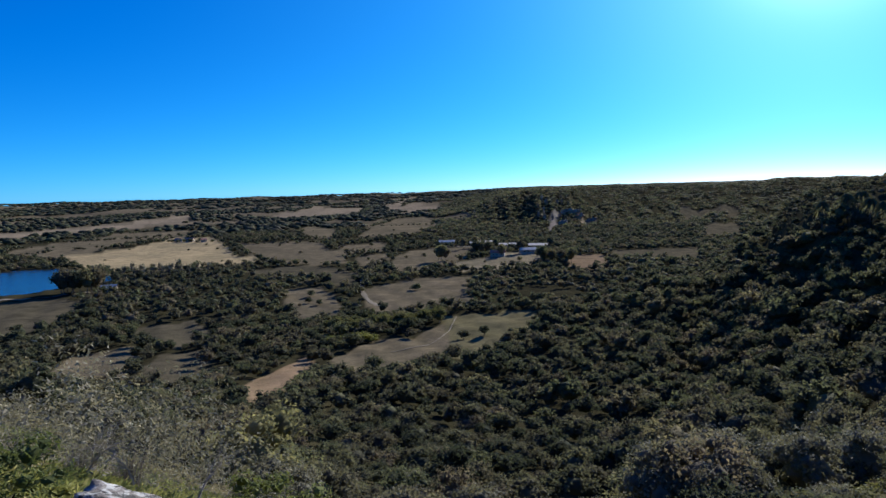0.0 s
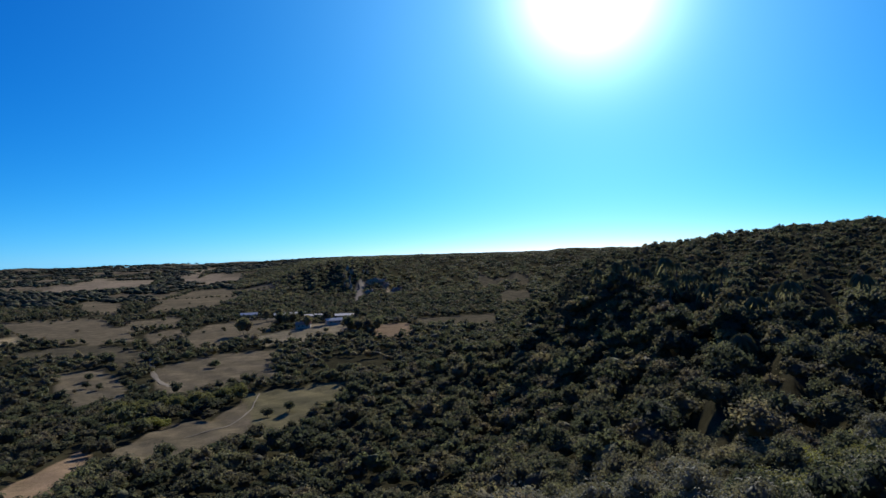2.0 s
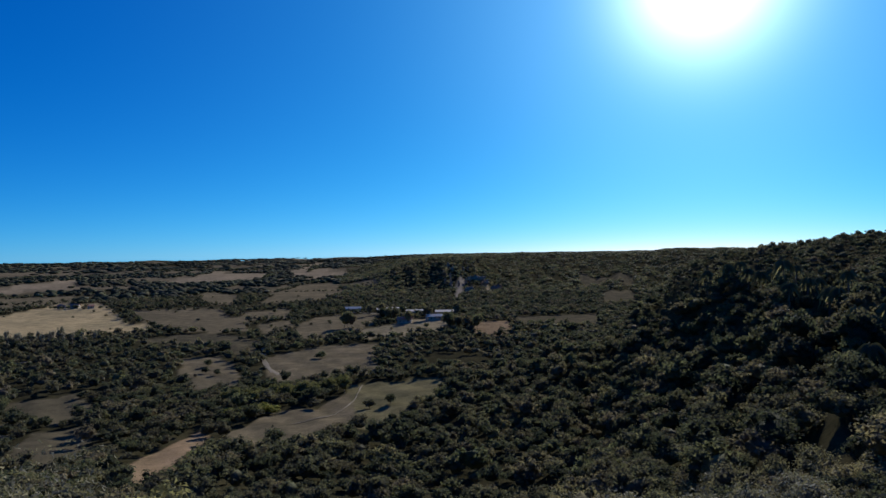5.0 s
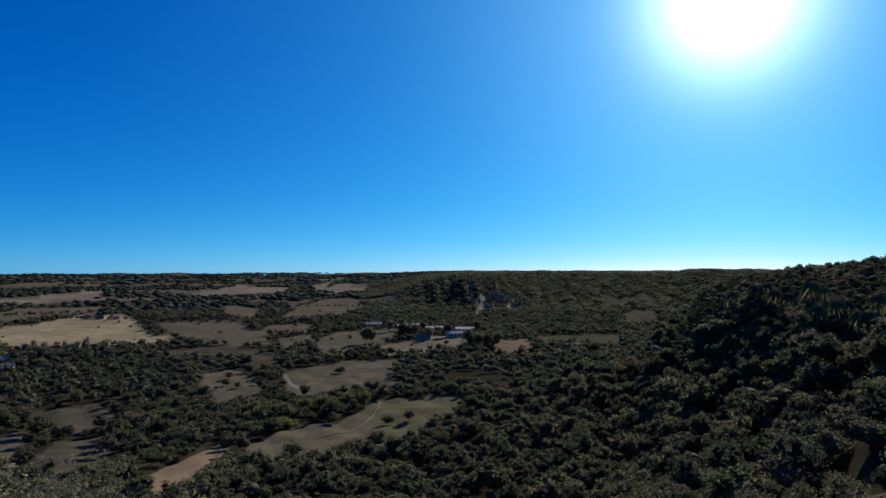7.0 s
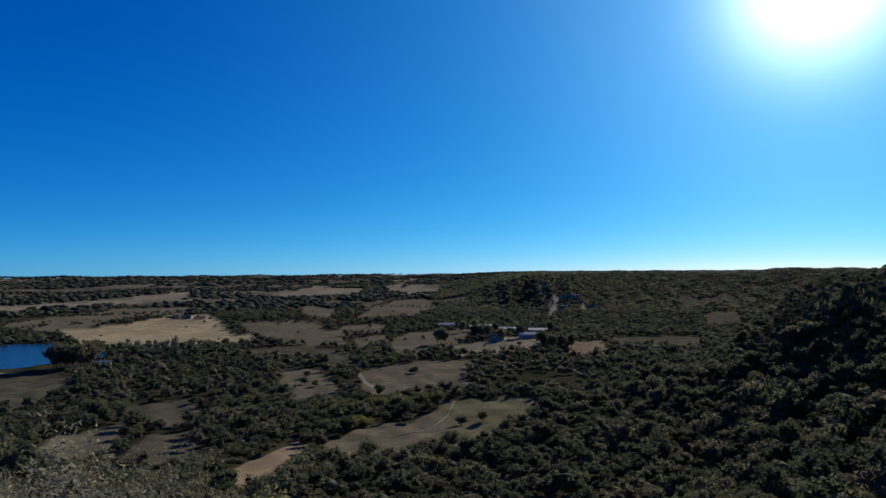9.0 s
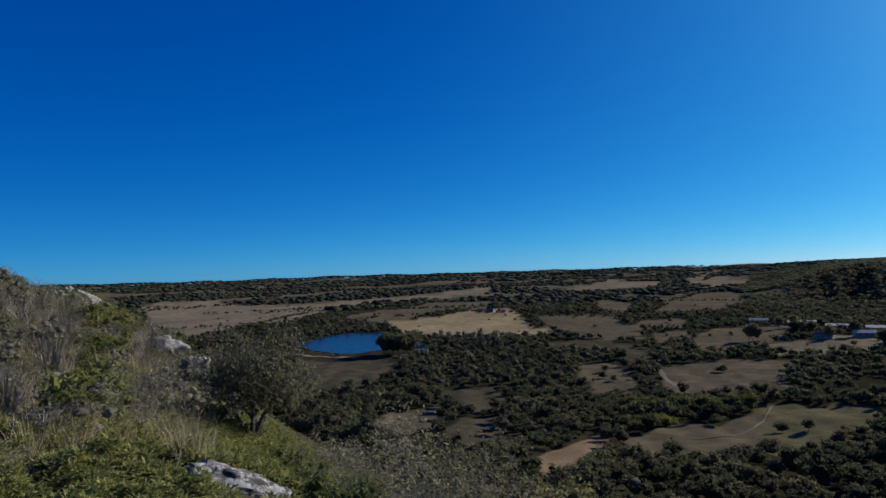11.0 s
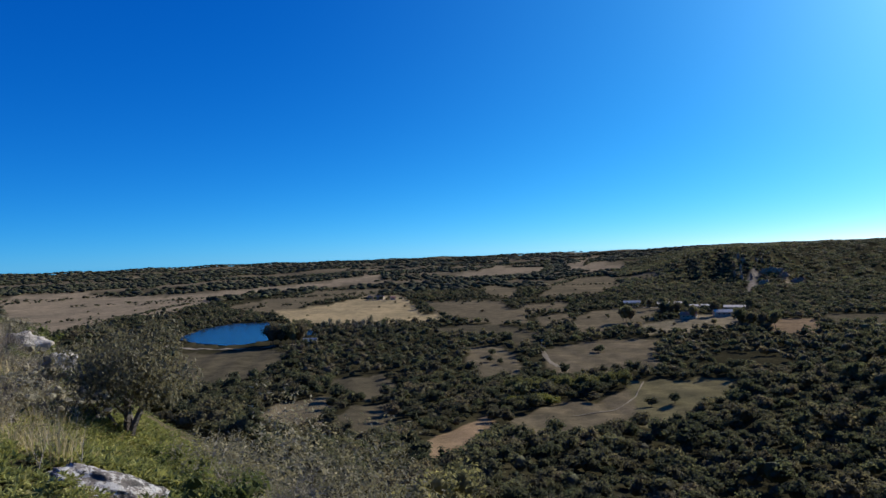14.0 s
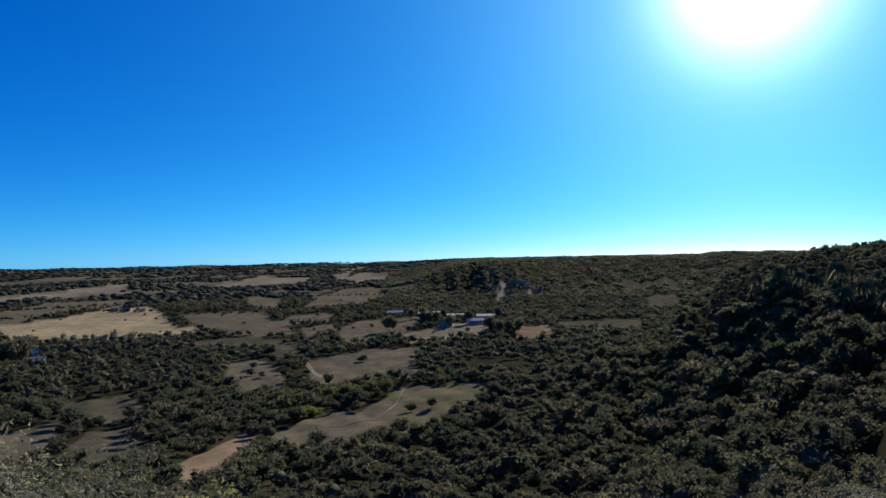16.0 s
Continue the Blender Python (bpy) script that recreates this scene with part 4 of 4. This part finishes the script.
ROCKS = [(84, 5.3, 2.05), (47.5, 7.4, 0.72), (30.0, 6.2, 0.8), (67.5, 7.6, 0.2), (49.9, 24, 0.5), (53, 25, 0.8)]
rock("rock_slab", 1, (2.1, 1.9, 0.36), M_ROCK, "broad flat grey rock slab spotted with pale lichen", 84, 5.3, 0.3, 0.44, 0.24, 6)
rock("rock_slab", 2, (0.58, 0.36, 0.17), M_ROCK, "wedge-shaped grey rock slab with lichen among low shrubs", 47.5, 7.4, 0.84, 0.3, 0.2, 5, (-0.1, -0.42), level=True)
rock("boulder", 3, (0.95, 0.6, 0.42), M_ROCK, "pale lichened boulder at the cliff edge", 29.6, 6.2, 0.4, 0.31, 0.2, 5)
rock("boulder", 4, (0.23, 0.21, 0.24), M_ROCK, "grey boulder in dry grass", 67.3, 7.7, 0.8, 0.3)
rock("boulder", 5, (0.36, 0.3, 0.22), M_ROCK, "layered grey boulder beside the flat slab", 71.8, 6.9, 2.0, 0.4)
rock("boulder", 6, (0.27, 0.23, 0.24), M_ROCK, "grey boulder among shrubs on the slope", 60.8, 13.7, 1.0, 0.1)
rock("boulder", 7, (0.42, 0.4, 0.52), M_PALE_ROCK, "white sunlit boulder standing among shrubs", 51.0, 24, 0.3, 0.02, 0.3, level=True)
rock("boulder", 8, (0.85, 0.42, 0.46), M_PALE_ROCK, "low pale boulder among shrubs", 53.8, 25, 0.92, 0.16, 0.3, level=True)
rock("boulder", 9, (0.5, 0.4, 0.5), M_PALE_ROCK, "low pale boulder among shrubs", 51.1, 24.6, 2.7, 0.1)
rock("rock_outcrop", 10, (1.3, 2.6, 0.9), M_PALE_ROCK, "pale rock outcrop along the brow of the hill", 59.2, 52, 0.9, 0.2, 0.42, 5)
rock("rock_outcrop", 11, (0.9, 1.2, 0.7), M_PALE_ROCK, "pale rock outcrop along the brow of the hill", 57.2, 49, 0.2, 0.2, 0.42, 5)
rock("boulder", 12, (0.16, 0.15, 0.14), M_ROCK, "small grey boulder in low shrubs", 58.4, 9.0, 0.2, 0.2)
rock("boulder", 13, (0.3, 0.3, 0.22), M_ROCK, "grey boulder half hidden in grass", 76.0, 7.9, 0.2, 0.2)

# pale rock faces and ledges on the nose of the escarpment
for seed, (az, r, size) in enumerate(((-3.3, 1130, (2.2, 3, 7)), (-3.7, 1105, (3, 3, 6)), (-3.45, 1040, (1.7, 3, 9)), (-3.5, 1000, (1.9, 3, 7)), (-4.2, 1010, (1.5, 2, 5)), (-3.0, 1015, (1.5, 2, 5)), (-5.6, 1050, (14, 4, 5.6)), (-6.3, 1062, (10, 4, 5.2)), (-5.1, 960, (6, 3, 5)), (-4.6, 1130, (1.6, 2.5, 6)), (-5.0, 1135, (1.4, 2, 6)), (-7.6, 1068, (13, 3, 5)))):
    rock("crag", 50 + seed, size, M_CLIFF, "pale weathered crag showing through the hillside wood", az, r, 0.03 * seed, 0.05, 0.55, 4, level=True)

rng = np.random.default_rng(31)


def shrub(name, label, group, seed, stem_mat, stems, leaf_mat, leafage):
    t = thing(name, label, "shrub", group)
    part("stem", stems, stem_mat, t)
    part("foliage", leafage, leaf_mat, t)
    return t


def foliage_cloud(seed, lumps, count, leaf, wide=1.0, tall=0.8, low=0.0, narrow=0.4, core=0.6):
    """Small leaves in loose tufts round shaded hearts, with gaps."""
    rg = np.random.default_rng(seed)
    d = directions(rg, lumps, -0.2)
    cs = d * rg.uniform(0.25, 0.85, (lumps, 1))
    rs = rg.uniform(0.16, 0.36, lumps)
    pick = rg.choice(lumps, count, p=rs**2 / (rs**2).sum())
    out = directions(rg, count, -0.5)
    at = cs[pick] + out * rs[pick][:, None] * rg.uniform(0.4, 1.05, (count, 1)) ** 0.5
    parts = [leaves(rg, at, out, leaf, leaf * narrow, 0.8, True)]
    if core:
        parts += [(c + ICO_V * q * core * (1 + 0.25 * rg.normal(size=(12, 1))), ICO_F) for c, q in zip(cs, rs)]
    v, f = join(parts)
    return v * (wide, wide, tall) + (0, 0, 0.75 * tall + low), f


LEAFY = [shrub("leafy_shrub", "green leafy shrub on the rocky hillside", "leafy shrubs", 800 + i, M_BARK, limbs(800 + i, 0.45, 0.03, 5, 0.6, 3, 1), M_LEAF, foliage_cloud(810 + i, 22, 1150, 0.05, narrow=0.42, core=0.4)) for i in range(3)]
DULL = [shrub("dry_shrub", "dense grey-brown twiggy shrub with small dull leaves", "dry shrubs", 820 + i, M_TWIG, limbs(820 + i, 0.5, 0.025, 4, 0.6, 3, 2), M_DULL, foliage_cloud(830 + i, 20, 1100, 0.033, core=0.35)) for i in range(3)]
TWIGGY = [shrub("bare_shrub", "sparse shrub with bleached bare twigs and few leaves", "bare shrubs", 840 + i, M_TWIG, limbs(840 + i, 0.5, 0.017, 9, 0.6, 4, 3, 0.26), M_DULL, foliage_cloud(850 + i, 30, 900, 0.028, core=0)) for i in range(2)]
BROOM = shrub("yellow_shrub", "round yellow-green broom shrub in dry grass", "broom shrubs", 860, M_TWIG, limbs(860, 0.5, 0.03, 8, 0.4, 3, 1), M_YELLOW, foliage_cloud(861, 22, 1600, 0.04, 1.0, 0.6, 0.2, 0.25, 0.5))
PLACED = []


def grow(kind, az, r, size, squash=1.0):
    x, y = spot(az, r)
    PLACED.append((x, y))
    return copy_thing(kind, stand(x, y, rng.uniform(0, 6.28), size, 0.08, squash))


def gnarled_stems():
    """Several crooked dark stems that lean apart from one root."""
    got = []
    for i in range(6):
        v, f = limbs(870 + i, 0.75, 0.07 - 0.006 * i, 4, 0.6, 6, 3, 0.24)
        got.append((v @ np.array(Euler((0.16 + 0.1 * i, 0, 1.05 * i)).to_matrix()).T, f))
    return join(got)


# the gnarled bush on the brow, and its neighbours
GNARLED = shrub("gnarled_bush", "large gnarled dark bush with a thin crown of dull leaves", "", 870, M_BARK, gnarled_stems(), M_GNARL, foliage_cloud(871, 70, 9500, 0.028, 0.95, 1.2, -0.22, 0.55, 0))
x, y = spot(46.5, 15.0)
GNARLED.matrix_basis = stand(x, y, 0.6, 1.42, 0.1)
for az, r, size in ((56.2, 44, 1.2), (53.8, 43, 1.35), (52.6, 45, 1.2), (51.5, 46, 1.0), (55.0, 47, 1.1)):
    grow(DULL[int(r) % 3], az, r, size, 1.0)
# shrubs below the brow, straight down the slope
for az, r, size, k in ((35.5, 8.6, 1.25, 0), (31, 9.0, 1.4, 1), (27.5, 9.6, 1.3, 0), (36, 12.5, 1.25, 0), (32, 13, 1.2, 1), (28.5, 14, 1.3, 0), (34, 10, 0.9, 1), (30, 10.5, 0.95, 0), (39.5, 12, 1.0, 1), (25, 15, 1.4, 1), (37, 8.2, 0.7, 0), (41.5, 10.5, 0.8, 1), (27, 11.5, 0.9, 0), (23.5, 12.5, 0.9, 1), (20, 16, 1.2, 0), (39.0, 17, 0.8, 1), (40.2, 15, 0.8, 0)):
    grow(TWIGGY[k], az, r, size, 1.05)
for az, r, size in ((40, 6.2, 0.55), (22, 10.5, 0.7), (18.5, 13, 0.9), (15, 15, 0.9), (44, 12, 0.6), (38, 10.2, 0.6)):
    grow(LEAFY[int(az) % 3], az, r, size)
grow(TWIGGY[0], 62.7, 6.7, 0.4)
for az, r, size, kind in ((54.0, 12.3, 0.8, DULL[0]), (51.6, 14.2, 0.85, TWIGGY[0]), (52.8, 13.2, 0.7, DULL[1]), (56.3, 12.8, 0.75, TWIGGY[1]), (50.2, 13.6, 0.7, DULL[2]), (58.7, 10.4, 0.5, LEAFY[1]), (57.6, 10.8, 0.4, LEAFY[0]), (63.5, 12.6, 0.7, TWIGGY[1]), (65.2, 13.5, 0.8, DULL[0]), (61.5, 15.0, 0.8, DULL[2]), (72.8, 8.7, 0.5, TWIGGY[0]), (76.5, 8.4, 0.5, DULL[1]), (69.0, 9.6, 0.42, LEAFY[2]), (66.0, 8.8, 0.35, LEAFY[0])):
    grow(kind, az, r, size)
grow(BROOM, 72.4, 8.3, 0.5, 1.25)


def tuft(seed, n=24, wide=0.008):
    """Thin blades or twigs that arch out of one root."""
    rg = np.random.default_rng(seed)
    v, f = [], []
    for i in range(n):
        a, lean, h = rg.uniform(0, 6.28), rg.uniform(0.15, 1.1), rg.uniform(0.4, 1.0)
        d = np.array((math.cos(a), math.sin(a), 0))
        s = np.array((-math.sin(a), math.cos(a), 0)) * wide
        b = d * rg.uniform(0, 0.3)
        k = len(v)
        v += [b - s, b + s, b + d * lean * 0.3 * h + (0, 0, 0.6 * h) + s * 0.7, b + d * lean * 0.3 * h + (0, 0, 0.6 * h) - s * 0.7, b + d * lean * 0.8 * h + (0, 0, h)]
        f += [(k, k + 1, k + 2), (k, k + 2, k + 3), (k + 3, k + 2, k + 4)]
    return np.array(v), np.array(f)


BRUSH = []
for i in range(3):
    t = thing("twiggy_shrub", "dense grey-brown shrub of fine upright twigs", "shrub", "twiggy shrubs")
    part("stem", tuft(885 + i, 330, 0.006), M_BRUSH, t)
    part("foliage", foliage_cloud(890 + i, 18, 260, 0.026, 0.8, 0.55, 0.05, 0.5, 0), M_DULL, t)
    BRUSH.append(t)
for i, (az, r, size) in enumerate(((56.0, 11.8, 0.85), (57.4, 12.6, 0.8), (54.6, 13.0, 0.8), (55.2, 12.2, 0.7), (64.4, 20, 1.1), (66.2, 21, 1.2), (62.6, 19, 1.0), (73.0, 10.5, 0.8), (71.2, 11.2, 0.7), (75.2, 11, 0.85), (69.3, 14, 0.9), (60.0, 22, 1.0), (58.0, 26, 1.1), (52.4, 18.5, 0.8), (38.6, 9.4, 0.6), (35.2, 10.2, 0.7), (32.0, 9.8, 0.7), (40.6, 11.4, 0.6))):
    grow(BRUSH[i % 3], az, r, size, 1.1)
for i in range(70):
    az, r = rng.uniform(52, 88), 9.5 + 32 * rng.random()
    if not any((spot(az, r)[0] - spot(a, q)[0]) ** 2 + (spot(az, r)[1] - spot(a, q)[1]) ** 2 < (w + 0.5) ** 2 for a, q, w in ROCKS):
        grow(BRUSH[i % 3], az, r, rng.uniform(0.5, 0.95) * (0.9 + r / 80), rng.uniform(0.9, 1.3))
grow(TWIGGY[1], 57.0, 12.5, 0.8)
grow(BROOM, 72.0, 15.5, 0.95)
# pale dead saplings standing in the low cover
DEAD = [thing("dead_sapling", "pale dead sapling with bare forked twigs", "dead shrub", "dead saplings") for _ in range(2)]
for i, t in enumerate(DEAD):
    part("stem", limbs(880 + i, 0.75, 0.022, 3, 0.5, 5, 2, 0.14), M_TWIG, t)
    DEAD[i].matrix_basis = stand(*spot((63.4, 57.6)[i], (7.9, 11.0)[i]), 1.0 + i, (0.55, 0.9)[i], 0.05)
for i, (az, r, size) in enumerate(((61.6, 8.2, 1.2), (52.3, 7.4, 0.45), (66.8, 10.5, 1.2), (49.6, 7.9, 0.5), (74.0, 12.0, 1.6), (41.0, 9.0, 0.8))):
    grow(DEAD[i % 2], az, r, size)
grow(BROOM, 66.0, 24, 0.7)
for az, r, size, kind in ((44.6, 10.2, 0.3, LEAFY[0]), (41.5, 12.4, 0.5, LEAFY[1]), (45.2, 11.0, 0.25, LEAFY[2]), (41.8, 9.0, 0.4, LEAFY[1]), (41.6, 13.5, 0.45, DULL[0]), (39.8, 9.8, 0.55, TWIGGY[0]), (39.2, 17.5, 0.8, DULL[2])):
    grow(kind, az, r, size)
grow(BROOM, 60.5, 30, 0.6)
# the open slope
for _ in range(600):
    az, r = rng.uniform(47, 86), 9 + 52 * rng.random() ** 1.2
    x, y = spot(az, r)
    s = brow_distance(np.array(x), np.array(y))
    if (az < 51.5 and r < 17) or s > 10 + r * 0.1 or any((x - spot(a, q)[0]) ** 2 + (y - spot(a, q)[1]) ** 2 < (w + 0.5) ** 2 for a, q, w in ROCKS) or any((x - u) ** 2 + (y - v) ** 2 < 0.8 for u, v in PLACED):
        continue
    pick = rng.random()
    kind = LEAFY[rng.integers(3)] if pick < 0.42 else DULL[rng.integers(3)] if pick < 0.70 else TWIGGY[rng.integers(2)]
    grow(kind, az, r, rng.uniform(0.42, 0.95) * (0.8 + r / 90), rng.uniform(0.8, 1.2))
# closer growth on the shoulder above the flat slab
for _ in range(380):
    az, r = rng.uniform(49, 88), 8.6 + 20 * rng.random()
    x, y = spot(az, r)
    if (az < 52 and r < 17) or any((x - spot(a, q)[0]) ** 2 + (y - spot(a, q)[1]) ** 2 < (w + 0.4) ** 2 for a, q, w in ROCKS) or any((x - u) ** 2 + (y - v) ** 2 < 0.3 for u, v in PLACED):
        continue
    pick = rng.random()
    kind = LEAFY[rng.integers(3)] if pick < 0.34 else DULL[rng.integers(3)] if pick < 0.66 else TWIGGY[rng.integers(2)]
    grow(kind, az, r, rng.uniform(0.32, 0.75), rng.uniform(0.8, 1.3))
for n, k in enumerate((*LEAFY, *DULL, *TWIGGY, BROOM, *BRUSH)):
    x, y = spot(54 + 2.6 * n, 21 + 1.7 * (n % 4))
    k.matrix_basis = stand(x, y, n, 0.6, 0.08)

# low leafy cover and dry grass, too many to count
def sprig(seed, n=9):
    """A rosette of narrow arching leaves."""
    rg = np.random.default_rng(seed)
    a, lift = np.arange(n) * 2.4 + rg.uniform(-0.3, 0.3, n), rg.uniform(0.1, 1.15, n)
    d = np.stack([np.cos(a) * np.cos(lift), np.sin(a) * np.cos(lift), np.sin(lift)], 1)
    side = np.stack([-np.sin(a), np.cos(a), 0 * a], 1) * 0.15
    ln = rg.uniform(0.75, 1.25, (n, 1))
    tip = d * ln - (0, 0, 0.25)
    mid = d * ln * 0.5
    v = np.stack([d * 0.06, mid - side, tip, mid + side], 1).reshape(-1, 3)
    i = 4 * np.arange(n)[:, None]
    return v, np.concatenate([i + (0, 1, 2), i + (0, 2, 3)])


def heath_points(count, a0, a1, r0, r1, power=1.0):
    az, r = rng.uniform(a0, a1, count), r0 + (r1 - r0) * rng.random(count) ** power
    x, y = -r * np.sin(np.radians(az)), r * np.cos(np.radians(az))
    ok = brow_distance(x, y) < 14 + r * 0.2
    for a, q, w in ROCKS:
        px, py = spot(a, q)
        ok &= (x - px) ** 2 + (y - py) ** 2 > (0.85 * w) ** 2
    return x[ok], y[ok]


def mound(x, y):
    """The swell of the low cover above the soil."""
    lumps = np.sin(x * 5.1 + 1.7 * np.sin(y * 3.9)) * np.sin(y * 5.6 - 1.3 * np.sin(x * 4.3)) + 0.5 * np.sin(x * 11 - y * 7)
    return 0.11 * np.clip(lumps + 0.75, 0, 2)


x, y = heath_points(17500, 34, 88, 2.5, 14)
rise = mound(x, y)
keep = rise > 0.012 + 0.05 * rng.random(len(x))
x, y, rise = x[keep], y[keep], rise[keep]
joined("groundcover", [sprig(900 + i) for i in range(6)], x, y, rng.uniform(0.065, 0.12, len(x)), rng.uniform(0.8, 1.3, len(x)), M_SPRIG, "low bright green leafy ground cover among rocks", 41, sink=-rise * rng.uniform(0.45, 1.1, len(x)), smooth=False, category="ground cover")
x, y = heath_points(7500, 33, 52, 7, 26, 1.4)
joined("groundcover", [sprig(940 + i) for i in range(4)], x, y, rng.uniform(0.1, 0.2, len(x)), rng.uniform(0.8, 1.3, len(x)), M_SPRIG, "low yellow-green cover on the steep edge of the hill", 45, sink=-0.06, smooth=False, category="ground cover")
x, y = heath_points(5200, 16, 88, 11, 60, 1.3)
joined("groundcover", [sprig(910 + i) for i in range(5)], x, y, rng.uniform(0.12, 0.24, len(x)), rng.uniform(0.6, 1.1, len(x)), M_SPRIG, "low green leafy cover on the hillside", 42, sink=0.0, smooth=False, category="ground cover")
x, y = heath_points(1700, 50, 88, 7.6, 48, 1.2)
joined("dry_grass", [tuft(920 + i) for i in range(5)], x, y, rng.uniform(0.3, 0.6, len(x)), rng.uniform(0.8, 1.2, len(x)), M_GRASS, "tufts of dry straw-coloured grass on the hillside", 43, sink=0.02, smooth=False, category="grass")
az, r = rng.uniform(-180, 180, 1900), 0.7 + 9 * rng.random(1900)
ok = (az < 34) | (az > 88)
x, y = -r[ok] * np.sin(np.radians(az[ok])), r[ok] * np.cos(np.radians(az[ok]))
joined("groundcover", [sprig(930 + i) for i in range(4)], x, y, rng.uniform(0.07, 0.16, len(x)), rng.uniform(0.6, 1.0, len(x)), M_SPRIG, "scattered low leafy plants on the rocky brow", 44, sink=0.0, smooth=False, category="ground cover")
az, r = rng.uniform(2, 36, 4200), 5 + 21 * rng.random(4200) ** 1.2
x, y = -r * np.sin(np.radians(az)), r * np.cos(np.radians(az))
joined("groundcover", [sprig(950 + i) for i in range(5)], x, y, rng.uniform(0.1, 0.22, len(x)), rng.uniform(0.7, 1.3, len(x)), M_SPRIG, "olive green leafy cover below the brow", 46, sink=-0.03, smooth=False, category="ground cover")
